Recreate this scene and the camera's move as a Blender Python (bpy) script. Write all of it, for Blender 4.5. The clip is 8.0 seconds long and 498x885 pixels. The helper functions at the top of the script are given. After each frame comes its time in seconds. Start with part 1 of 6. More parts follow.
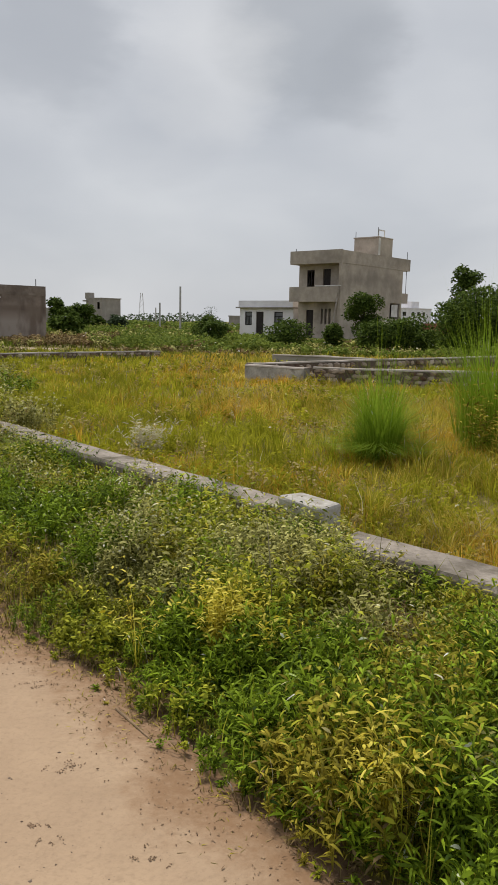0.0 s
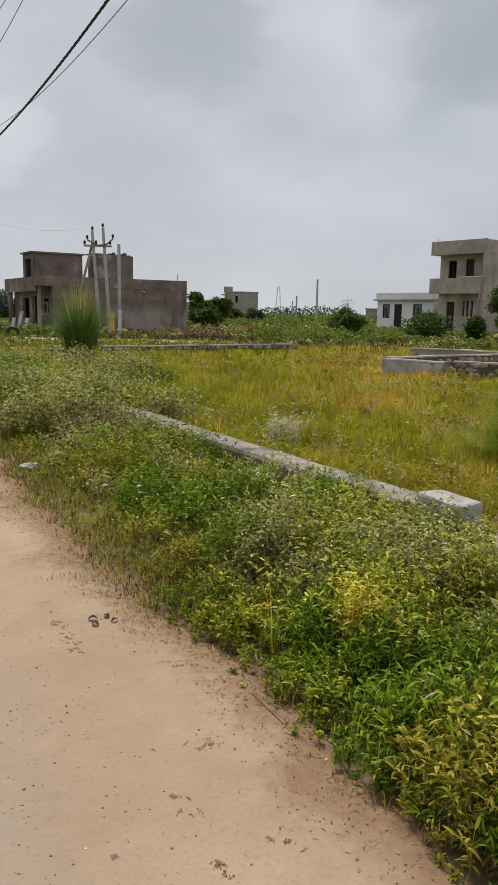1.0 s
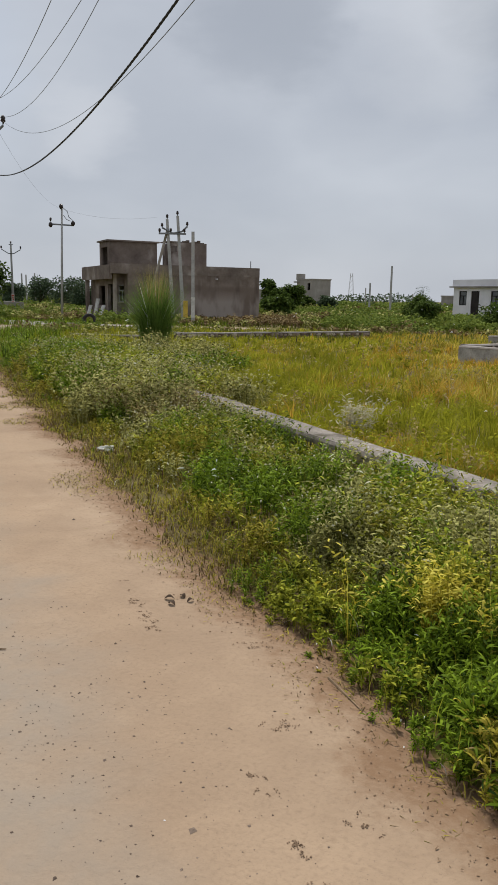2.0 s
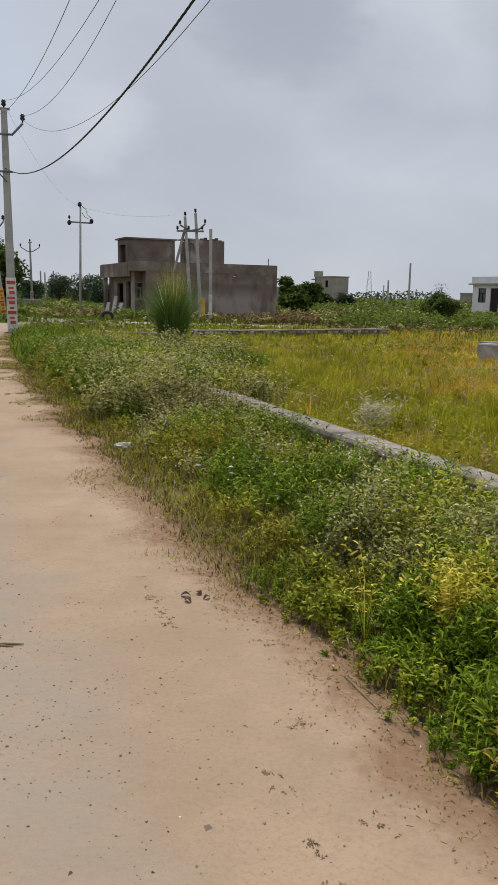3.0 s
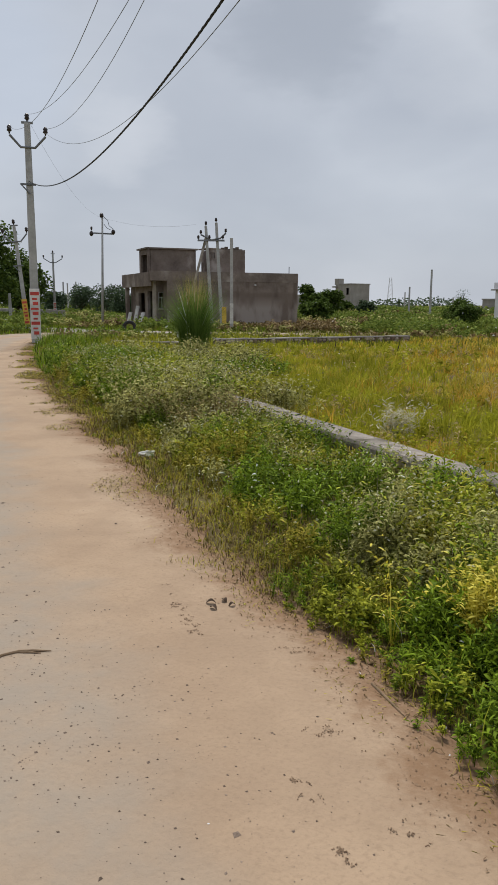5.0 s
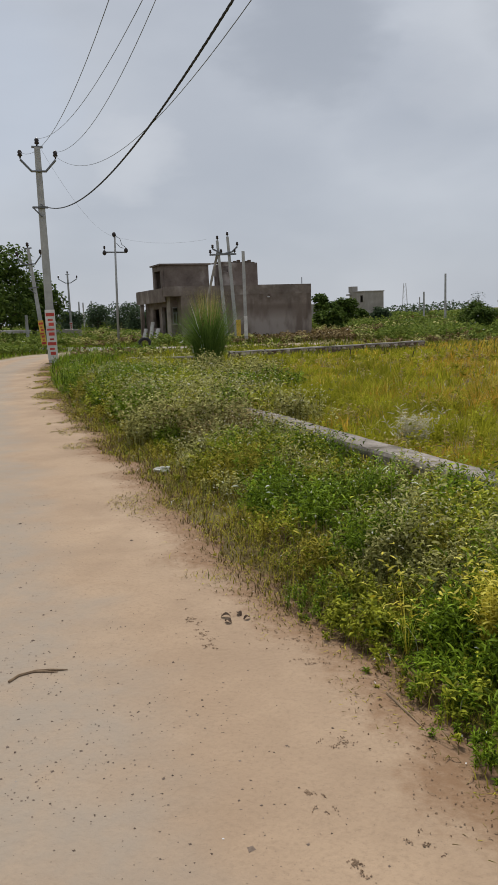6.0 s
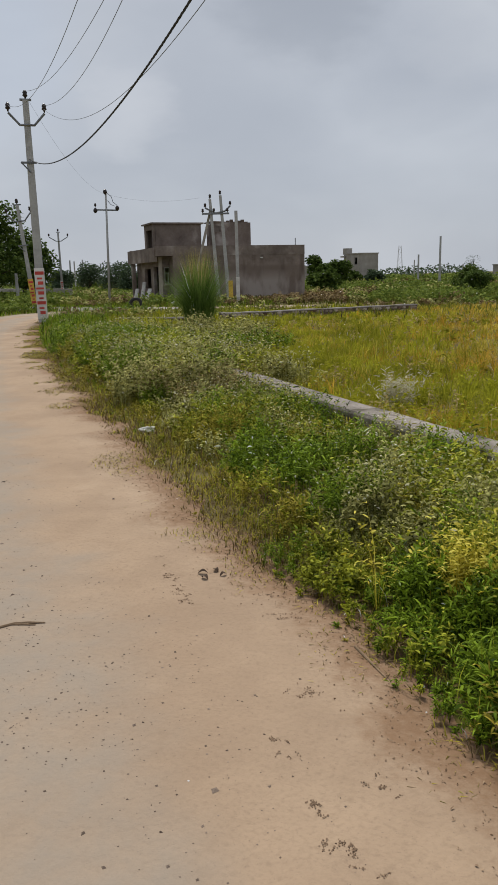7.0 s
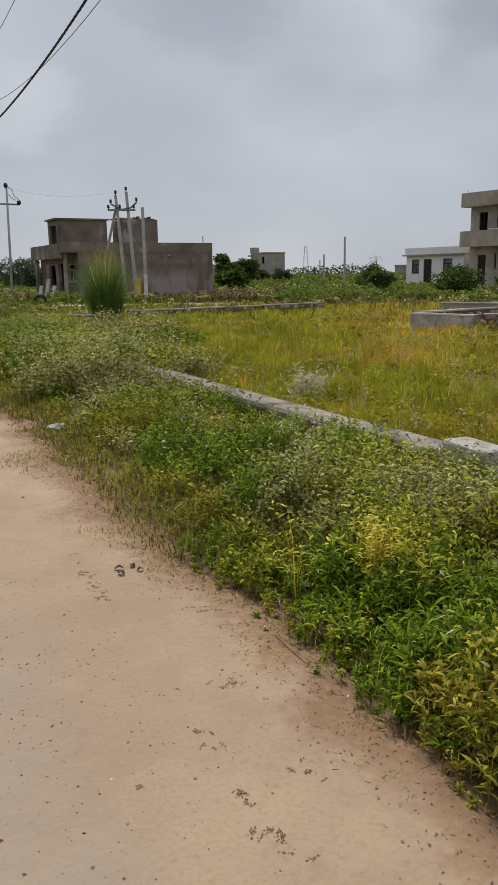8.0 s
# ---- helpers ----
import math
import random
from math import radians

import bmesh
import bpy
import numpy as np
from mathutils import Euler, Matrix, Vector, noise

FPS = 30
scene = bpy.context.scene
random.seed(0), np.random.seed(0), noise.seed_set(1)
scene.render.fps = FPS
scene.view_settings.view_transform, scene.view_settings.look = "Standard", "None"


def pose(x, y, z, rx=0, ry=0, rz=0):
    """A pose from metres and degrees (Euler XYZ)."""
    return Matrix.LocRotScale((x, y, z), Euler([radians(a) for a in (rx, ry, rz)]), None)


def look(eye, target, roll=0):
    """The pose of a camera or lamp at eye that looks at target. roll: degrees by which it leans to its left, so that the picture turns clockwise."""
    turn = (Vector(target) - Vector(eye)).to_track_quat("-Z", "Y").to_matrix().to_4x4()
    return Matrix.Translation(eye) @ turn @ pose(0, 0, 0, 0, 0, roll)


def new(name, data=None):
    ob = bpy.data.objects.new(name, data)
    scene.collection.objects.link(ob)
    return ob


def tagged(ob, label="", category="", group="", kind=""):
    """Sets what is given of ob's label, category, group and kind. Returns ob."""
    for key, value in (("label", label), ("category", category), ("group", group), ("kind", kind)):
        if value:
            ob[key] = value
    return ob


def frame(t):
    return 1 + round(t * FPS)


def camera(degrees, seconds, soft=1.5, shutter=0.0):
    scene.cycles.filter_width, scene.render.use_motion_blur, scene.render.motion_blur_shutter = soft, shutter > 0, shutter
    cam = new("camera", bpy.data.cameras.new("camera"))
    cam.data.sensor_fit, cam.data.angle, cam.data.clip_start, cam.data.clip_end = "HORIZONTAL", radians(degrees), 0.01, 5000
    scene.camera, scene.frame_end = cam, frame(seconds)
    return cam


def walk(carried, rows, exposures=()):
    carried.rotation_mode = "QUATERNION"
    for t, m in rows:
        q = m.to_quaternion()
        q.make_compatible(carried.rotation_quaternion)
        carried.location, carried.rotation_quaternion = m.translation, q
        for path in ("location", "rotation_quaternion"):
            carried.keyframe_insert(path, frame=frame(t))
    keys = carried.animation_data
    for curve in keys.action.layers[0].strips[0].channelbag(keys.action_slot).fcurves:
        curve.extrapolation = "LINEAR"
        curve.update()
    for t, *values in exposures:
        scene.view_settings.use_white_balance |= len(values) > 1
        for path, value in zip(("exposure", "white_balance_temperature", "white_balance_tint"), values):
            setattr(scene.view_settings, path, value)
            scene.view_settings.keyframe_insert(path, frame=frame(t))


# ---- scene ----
# ---- camera: a hand-held phone at chest height, turning on the spot ----
cam = camera(36.76, 8.0, soft=1.2)
PATH = [
    (0.0, 0.0000, 0.0000, 1.5000, 80.850, -1.200, 0.000),
    (0.5, -0.0160, -0.0121, 1.4986, 80.664, -0.842, 5.465),
    (1.0, -0.0310, -0.0247, 1.4997, 80.143, -0.950, 10.237),
    (1.5, -0.0603, -0.0174, 1.4814, 79.854, -0.892, 14.165),
    (2.0, -0.0707, -0.0216, 1.4754, 79.140, -0.895, 15.634),
    (3.5, -0.0719, -0.0109, 1.4656, 78.947, -0.828, 17.163),
    (4.0, -0.0584, -0.0102, 1.4586, 79.478, -0.666, 15.359),
    (4.5, -0.0406, -0.0382, 1.4759, 80.111, -0.468, 13.376),
    (5.0, -0.0825, -0.0261, 1.4688, 79.538, -0.223, 18.507),
    (5.2, -0.0854, -0.0162, 1.4610, 78.970, -0.562, 19.131),
    (6.3, -0.0067, -0.0220, 1.4811, 80.764, 2.734, 19.723),
    (6.5, -0.0022, -0.0091, 1.4722, 80.051, 2.278, 19.686),
    (7.0, 0.0566, -0.0339, 1.4681, 77.563, 1.501, 19.155),
    (7.5, 0.0720, -0.0285, 1.4425, 76.059, 3.235, 18.161),
    (8.0, 0.0235, -0.0205, 1.4279, 77.327, 0.961, 12.279),
    ]
walk(cam, [(t, pose(x, y, z, a, b, c)) for t, x, y, z, a, b, c in PATH],
     [(0.0, 0.14, 6780, 10), (0.5, 0.13, 6700, 10), (1.0, 0.11, 6600, 10), (1.5, 0.0, 6500, 10), (3.5, 0.02, 6350, 10), (5.0, 0.02, 6350, 10), (6.5, -0.08, 6420, 10), (7.0, -0.08, 6400, 10), (8.0, -0.04, 6450, 10)])

# ---- world, sun ----
SUN_EL, SUN_AZ = 56.0, 335.0
world = bpy.data.worlds.new("world")
scene.world = world
world.use_nodes = True
wt = world.node_tree
wt.nodes.clear()


def wn(kind, **kw):
    n = wt.nodes.new(kind)
    for k, v in kw.items():
        n.inputs[k].default_value = v
    return n


sky = wt.nodes.new("ShaderNodeTexSky")
sky.sky_type = "NISHITA"
sky.sun_disc = False
sky.sun_elevation, sky.sun_rotation = radians(SUN_EL), radians(SUN_AZ)
sky.air_density, sky.dust_density, sky.ozone_density = 1.0, 2.0, 1.0
coords = wt.nodes.new("ShaderNodeTexCoord")
wl = wt.links.new


def w_vec(op, a, b):
    n = wt.nodes.new("ShaderNodeVectorMath")
    n.operation = op
    for i, q in enumerate((a, b)):
        if isinstance(q, tuple):
            n.inputs[i].default_value = q
        else:
            wl(q, n.inputs[i])
    return n.outputs["Value" if op == "DOT_PRODUCT" else "Vector"]


def w_range(v, lo, hi, to_lo, to_hi):
    n = wn("ShaderNodeMapRange", **{"From Min": lo, "From Max": hi, "To Min": to_lo, "To Max": to_hi})
    n.interpolation_type = "SMOOTHSTEP"
    wl(v, n.inputs["Value"])
    return n.outputs["Result"]


def w_mix(f, a, col):
    n = wt.nodes.new("ShaderNodeMix")
    n.data_type = "RGBA"
    n.inputs["B"].default_value = (*col, 1)
    wl(f, n.inputs["Factor"])
    wl(a, n.inputs["A"])
    return n.outputs["Result"]


squash = wt.nodes.new("ShaderNodeMapping")
squash.inputs["Scale"].default_value = (1.0, 1.0, 2.2)
squash.inputs["Location"].default_value = (0.35, 0.7, 0.05)
big = wn("ShaderNodeTexNoise", Scale=3.4, Detail=4.0, Roughness=0.45, Distortion=0.2)
billow = wn("ShaderNodeTexNoise", Scale=9.0, Detail=5.0, Roughness=0.55)
wl(coords.outputs["Generated"], squash.inputs["Vector"])
wl(squash.outputs["Vector"], big.inputs["Vector"])
wl(squash.outputs["Vector"], billow.inputs["Vector"])
clouds = wt.nodes.new("ShaderNodeValToRGB")
clouds.color_ramp.interpolation = "B_SPLINE"
el = clouds.color_ramp.elements
el[0].position, el[0].color = 0.30, (0.50, 0.54, 0.61, 1)
el[1].position, el[1].color = 0.72, (0.71, 0.745, 0.80, 1)
wl(big.outputs["Fac"], clouds.inputs["Fac"])
# ragged single clouds in the even layer: direction, outer and inner half-angle, density, colour
ragged = w_vec("ADD", coords.outputs["Generated"], w_vec("MULTIPLY", w_vec("SUBTRACT", billow.outputs["Color"], (0.5, 0.5, 0.5)), (0.11, 0.11, 0.09)))
unit = wt.nodes.new("ShaderNodeVectorMath")
unit.operation = "NORMALIZE"
wl(ragged, unit.inputs[0])
cover = clouds.outputs["Color"]
for direction, outer, inner, density, col in (
        ((-0.237, 0.915, 0.325), 6.5, 1.5, 0.62, (0.37, 0.405, 0.465)), ((0.065, 0.935, 0.345), 7.5, 2.0, 0.60, (0.36, 0.395, 0.445)), ((0.13, 0.945, 0.29), 4.0, 0.8, 0.35, (0.38, 0.41, 0.46)),
        ((-0.05, 0.955, 0.30), 6.0, 1.0, 0.35, (0.80, 0.82, 0.85)), ((-0.448, 0.871, 0.205), 4.0, 0.5, 0.4, (0.80, 0.82, 0.86)), ((-0.33, 0.915, 0.215), 8.0, 1.0, 0.30, (0.47, 0.505, 0.57)), ((-0.12, 0.965, 0.235), 6.0, 1.0, 0.28, (0.48, 0.515, 0.58)), ((-0.58, 0.76, 0.26), 8.0, 2.0, 0.35, (0.62, 0.70, 0.83))):
    near_it = w_range(w_vec("DOT_PRODUCT", unit.outputs["Vector"], Vector(direction).normalized().to_tuple()), math.cos(radians(outer)), math.cos(radians(inner)), 0.0, density)
    cover = w_mix(near_it, cover, col)
lift = wn("ShaderNodeVectorMath")
lift.operation = "SCALE"
lift.inputs["Scale"].default_value = 8.6
over = wt.nodes.new("ShaderNodeMix")
over.data_type = "RGBA"
over.inputs["Factor"].default_value = 0.93
bg = wn("ShaderNodeBackground", Strength=0.1)
wout = wt.nodes.new("ShaderNodeOutputWorld")
wl(cover, lift.inputs[0])
wl(sky.outputs["Color"], over.inputs["A"])
wl(lift.outputs["Vector"], over.inputs["B"])
wl(over.outputs["Result"], bg.inputs["Color"])
wl(bg.outputs["Background"], wout.inputs["Surface"])

sun = new("sun", bpy.data.lights.new("sun", "SUN"))
sun.data.energy, sun.data.angle, sun.data.color = 3.0, radians(12), (1.0, 0.94, 0.84)
sa, se = radians(SUN_AZ), radians(SUN_EL)
sun.matrix_world = look((math.sin(sa) * math.cos(se) * 50, math.cos(sa) * math.cos(se) * 50, math.sin(se) * 50), (0, 0, 0))


# ---- materials ----
def material(name, stops, rough=0.9, scale=4.0, bump=0.2, spots=None, vary="", translucent=0.0, metallic=0.0, big_scale=None, amount=0.35, coords_kind="Object", distance=0.02, gloss=0.3):
    """stops: colours from dark to light; vary: 'island' or 'object' picks the colour piece by piece, else noise does."""
    m = bpy.data.materials.new(name)
    m.use_nodes = True
    t = m.node_tree
    t.nodes.clear()
    L = t.links.new
    out = t.nodes.new("ShaderNodeOutputMaterial")
    p = t.nodes.new("ShaderNodeBsdfPrincipled")
    p.inputs["Roughness"].default_value = rough
    p.inputs["Metallic"].default_value = metallic
    p.inputs["Specular IOR Level"].default_value = gloss
    tc = t.nodes.new("ShaderNodeTexCoord")
    n1 = t.nodes.new("ShaderNodeTexNoise")
    n1.inputs["Scale"].default_value = scale
    n1.inputs["Detail"].default_value = 8.0
    n1.inputs["Roughness"].default_value = 0.65
    L(tc.outputs[coords_kind], n1.inputs["Vector"])
    ramp = t.nodes.new("ShaderNodeValToRGB")
    e = ramp.color_ramp.elements
    lo, hi = (0.0, 1.0) if vary else (0.3, 0.7)
    for i, col in enumerate(stops):
        at = lo + (hi - lo) * i / max(1, len(stops) - 1)
        s = e[0] if i == 0 else e[1] if i == len(stops) - 1 else e.new(at)
        s.position = at
        s.color = (*col, 1)
    if vary == "island":
        g = t.nodes.new("ShaderNodeNewGeometry")
        L(g.outputs["Random Per Island"], ramp.inputs["Fac"])
    elif vary == "object":
        g = t.nodes.new("ShaderNodeObjectInfo")
        L(g.outputs["Random"], ramp.inputs["Fac"])
    else:
        L(n1.outputs["Fac"], ramp.inputs["Fac"])
    n2 = t.nodes.new("ShaderNodeTexNoise")
    n2.inputs["Scale"].default_value = big_scale or scale * 0.13
    n2.inputs["Detail"].default_value = 4.0
    L(tc.outputs[coords_kind], n2.inputs["Vector"])
    mp = t.nodes.new("ShaderNodeMapRange")
    mp.inputs["From Min"].default_value, mp.inputs["From Max"].default_value = 0.3, 0.7
    mp.inputs["To Min"].default_value, mp.inputs["To Max"].default_value = 1 - amount, 1 + amount * 0.6
    L(n2.outputs["Fac"], mp.inputs["Value"])
    mul = t.nodes.new("ShaderNodeVectorMath")
    mul.operation = "SCALE"
    L(ramp.outputs["Color"], mul.inputs[0])
    L(mp.outputs["Result"], mul.inputs["Scale"])
    colour = mul.outputs["Vector"]
    if spots:
        col, sc, lo2, hi2 = spots
        n3 = t.nodes.new("ShaderNodeTexNoise")
        n3.inputs["Scale"].default_value = sc
        n3.inputs["Detail"].default_value = 6.0
        L(tc.outputs[coords_kind], n3.inputs["Vector"])
        mr = t.nodes.new("ShaderNodeMapRange")
        mr.inputs["From Min"].default_value, mr.inputs["From Max"].default_value = lo2, hi2
        L(n3.outputs["Fac"], mr.inputs["Value"])
        mx = t.nodes.new("ShaderNodeMix")
        mx.data_type = "RGBA"
        mx.inputs["B"].default_value = (*col, 1)
        L(mr.outputs["Result"], mx.inputs["Factor"])
        L(colour, mx.inputs["A"])
        colour = mx.outputs["Result"]
    L(colour, p.inputs["Base Color"])
    if bump:
        b = t.nodes.new("ShaderNodeBump")
        b.inputs["Strength"].default_value = bump
        b.inputs["Distance"].default_value = distance
        L(n1.outputs["Fac"], b.inputs["Height"])
        L(b.outputs["Normal"], p.inputs["Normal"])
    if translucent:
        tr = t.nodes.new("ShaderNodeBsdfTranslucent")
        L(colour, tr.inputs["Color"])
        ms = t.nodes.new("ShaderNodeMixShader")
        ms.inputs["Fac"].default_value = translucent
        L(p.outputs["BSDF"], ms.inputs[1])
        L(tr.outputs["BSDF"], ms.inputs[2])
        L(ms.outputs["Shader"], out.inputs["Surface"])
    else:
        L(p.outputs["BSDF"], out.inputs["Surface"])
    return m


def leaf_mat(name, stops, translucent=0.36, rough=0.75, amount=0.25, big_scale=1.3, gloss=0.05):
    return material(name, stops, rough=rough, scale=30, bump=0, vary="island", translucent=translucent, big_scale=big_scale, amount=amount, gloss=gloss)


M = {
    "soil": material("field_soil", [(0.10, 0.072, 0.036), (0.165, 0.12, 0.062), (0.22, 0.165, 0.09)], 0.95, 6.0, 0.6, spots=((0.17, 0.145, 0.036), 0.35, 0.36, 0.54), amount=0.3),
    "concrete": material("concrete", [(0.20, 0.172, 0.147), (0.29, 0.255, 0.22), (0.37, 0.33, 0.29)], 0.9, 16.0, 0.9, spots=((0.10, 0.085, 0.06), 3.5, 0.48, 0.66)),
    "white_block": material("whitewashed_concrete", [(0.36, 0.34, 0.315), (0.52, 0.505, 0.48)], 0.9, 22.0, 0.6, spots=((0.22, 0.195, 0.165), 6.0, 0.52, 0.68)),
    "plaster_dark": material("raw_cement_plaster", [(0.155, 0.12, 0.10), (0.22, 0.175, 0.147), (0.28, 0.228, 0.195)], 0.95, 1.6, 0.3, spots=((0.40, 0.355, 0.32), 0.6, 0.55, 0.68), amount=0.3, big_scale=0.3),
    "plaster": material("cement_plaster", [(0.37, 0.315, 0.265), (0.45, 0.39, 0.33), (0.52, 0.455, 0.39)], 0.95, 1.5, 0.3, spots=((0.24, 0.21, 0.18), 0.5, 0.5, 0.75), amount=0.25, big_scale=0.3),
    "plaster_far": material("weathered_plaster", [(0.29, 0.27, 0.245), (0.39, 0.365, 0.335)], 0.95, 0.8, 0.2, spots=((0.42, 0.40, 0.37), 0.4, 0.55, 0.75)),
    "white_wall": material("lime_wash_wall", [(0.72, 0.70, 0.73), (0.82, 0.81, 0.84)], 0.9, 1.2, 0.15, amount=0.1),
    # interior plaster with the rooms' shade put into its dark colour
    "dark_room": material("shade_toned_interior_plaster", [(0.10, 0.09, 0.085), (0.14, 0.125, 0.115)], 0.95, 2.0, 0.1),
    "dark_wood": material("dark_painted_wood", [(0.018, 0.013, 0.012), (0.035, 0.026, 0.024)], 0.6, 8.0, 0.2),
    "pole": material("cast_concrete_pole", [(0.33, 0.325, 0.315), (0.42, 0.415, 0.405), (0.48, 0.475, 0.465)], 0.9, 5.0, 0.25, amount=0.2, big_scale=0.8),
    "steel": material("galvanised_steel", [(0.16, 0.165, 0.175), (0.24, 0.245, 0.255)], 0.55, 9.0, 0.1, metallic=0.6),
    "porcelain": material("brown_porcelain", [(0.028, 0.020, 0.018), (0.05, 0.035, 0.03)], 0.25, 9.0, 0.0),
    "cable": material("black_cable_sheath", [(0.02, 0.02, 0.022), (0.035, 0.035, 0.037)], 0.6, 20.0, 0.1),
    "wire": material("aluminium_wire", [(0.16, 0.17, 0.18), (0.22, 0.23, 0.24)], 0.5, 20.0, 0.0, metallic=0.5),
    "paint_white": material("white_pole_paint", [(0.62, 0.60, 0.57), (0.74, 0.72, 0.69)], 0.8, 9.0, 0.15),
    "paint_red": material("red_sign_paint", [(0.50, 0.06, 0.05), (0.60, 0.09, 0.07)], 0.7, 12.0, 0.0),
    "paint_yellow": material("yellow_sign_paint", [(0.62, 0.40, 0.06), (0.72, 0.48, 0.09)], 0.7, 12.0, 0.0),
    "stone": material("rubble_stone", [(0.10, 0.052, 0.034), (0.18, 0.105, 0.072), (0.25, 0.16, 0.118), (0.50, 0.42, 0.35)], 0.9, 7.0, 0.5, vary="object", amount=0.3, big_scale=2.0),
    "mortar": material("grey_mortar", [(0.10, 0.075, 0.058), (0.17, 0.13, 0.105)], 0.95, 12.0, 0.5),
    "cap": material("cement_coping", [(0.30, 0.265, 0.235), (0.42, 0.38, 0.345)], 0.9, 8.0, 0.3, spots=((0.16, 0.14, 0.09), 1.5, 0.5, 0.68)),
    "brick": material("fired_brick", [(0.26, 0.09, 0.055), (0.34, 0.13, 0.085)], 0.9, 4.0, 0.3),
    "bark": material("bark", [(0.05, 0.035, 0.025), (0.11, 0.08, 0.055)], 0.95, 12.0, 0.6),
    "pebble": material("pebble", [(0.13, 0.092, 0.068), (0.21, 0.155, 0.115), (0.30, 0.23, 0.18)], 0.9, 30.0, 0.4, vary="island"),
    "litter": material("dry_leaf_litter", [(0.16, 0.095, 0.056), (0.26, 0.165, 0.10), (0.38, 0.265, 0.165)], 0.9, 30.0, 0.0, vary="island"),
    "bag": material("crumpled_white_plastic", [(0.66, 0.64, 0.58), (0.78, 0.76, 0.70)], 0.4, 14.0, 0.2),
    "weed": leaf_mat("weed_leaf", [(0.045, 0.068, 0.004), (0.175, 0.235, 0.010), (0.32, 0.385, 0.018), (0.56, 0.58, 0.055)], 0.24, rough=0.6, gloss=0.06),
    "lush": leaf_mat("lush_leaf", [(0.018, 0.044, 0.003), (0.062, 0.128, 0.005), (0.135, 0.24, 0.010), (0.31, 0.44, 0.03)], 0.18, rough=0.6, gloss=0.07),
    "dull": leaf_mat("dull_leaf", [(0.055, 0.06, 0.008), (0.17, 0.195, 0.022), (0.36, 0.375, 0.068), (0.66, 0.63, 0.23)], 0.22, rough=0.65, gloss=0.05),
    "yellow": leaf_mat("yellowing_leaf", [(0.56, 0.46, 0.03), (0.86, 0.73, 0.07), (0.95, 0.85, 0.18)], 0.3),
    "olive": leaf_mat("olive_leaf", [(0.07, 0.065, 0.004), (0.235, 0.218, 0.011), (0.42, 0.375, 0.028), (0.62, 0.53, 0.075)], 0.24, rough=0.6, gloss=0.06),
    "brown": leaf_mat("withered_stem", [(0.10, 0.065, 0.03), (0.21, 0.145, 0.062), (0.35, 0.26, 0.12)], 0.15),
    "gold": leaf_mat("golden_grass", [(0.32, 0.255, 0.020), (0.47, 0.38, 0.030), (0.60, 0.475, 0.050), (0.74, 0.60, 0.13)], 0.45, amount=0.5, big_scale=0.8),
    "meadow": leaf_mat("meadow_grass", [(0.22, 0.24, 0.016), (0.34, 0.35, 0.022), (0.48, 0.46, 0.04)], 0.45, amount=0.45, big_scale=0.7),
    "reed": leaf_mat("reed_blade", [(0.16, 0.27, 0.014), (0.26, 0.42, 0.025), (0.38, 0.52, 0.06)], 0.42),
    "tan": leaf_mat("tan_weed", [(0.23, 0.178, 0.057), (0.437, 0.345, 0.115), (0.621, 0.506, 0.23)]),
    "reed_dark": leaf_mat("dark_reed_blade", [(0.07, 0.14, 0.025), (0.14, 0.25, 0.04), (0.24, 0.35, 0.08)]),
    "silver": leaf_mat("silvery_dry_leaf", [(0.36, 0.34, 0.22), (0.58, 0.54, 0.38), (0.80, 0.75, 0.58)], 0.5),
    "rust": leaf_mat("rusty_grass", [(0.44, 0.25, 0.022), (0.64, 0.39, 0.04), (0.76, 0.51, 0.09)], 0.4, amount=0.35, big_scale=0.9),
    "field": leaf_mat("field_grass", [(0.10, 0.125, 0.022), (0.17, 0.20, 0.034), (0.25, 0.25, 0.05)], 0.3, amount=0.45, big_scale=0.12),
    "scuff": material("trodden_crumbs", [(0.20, 0.13, 0.08), (0.30, 0.205, 0.135)], 0.95, 30.0, 0.0, vary="island"),
    "straw": leaf_mat("straw", [(0.30, 0.26, 0.15), (0.42, 0.38, 0.25), (0.5, 0.46, 0.33)], 0.2),
    "tree": leaf_mat("tree_leaf", [(0.035, 0.065, 0.012), (0.07, 0.12, 0.02), (0.12, 0.175, 0.032)], 0.22),
    # tree leaf for far off: haze is mixed into the colour, bluer and flatter
    "far_tree": leaf_mat("hazed_leaf", [(0.055, 0.085, 0.045), (0.08, 0.115, 0.06), (0.10, 0.14, 0.07)], 0.2),
    "scrub": leaf_mat("scrub_leaf", [(0.09, 0.14, 0.022), (0.16, 0.235, 0.036), (0.25, 0.31, 0.06)], 0.3),
    "flower": leaf_mat("pale_flower", [(0.52, 0.52, 0.32), (0.70, 0.68, 0.50)], 0.2),
}



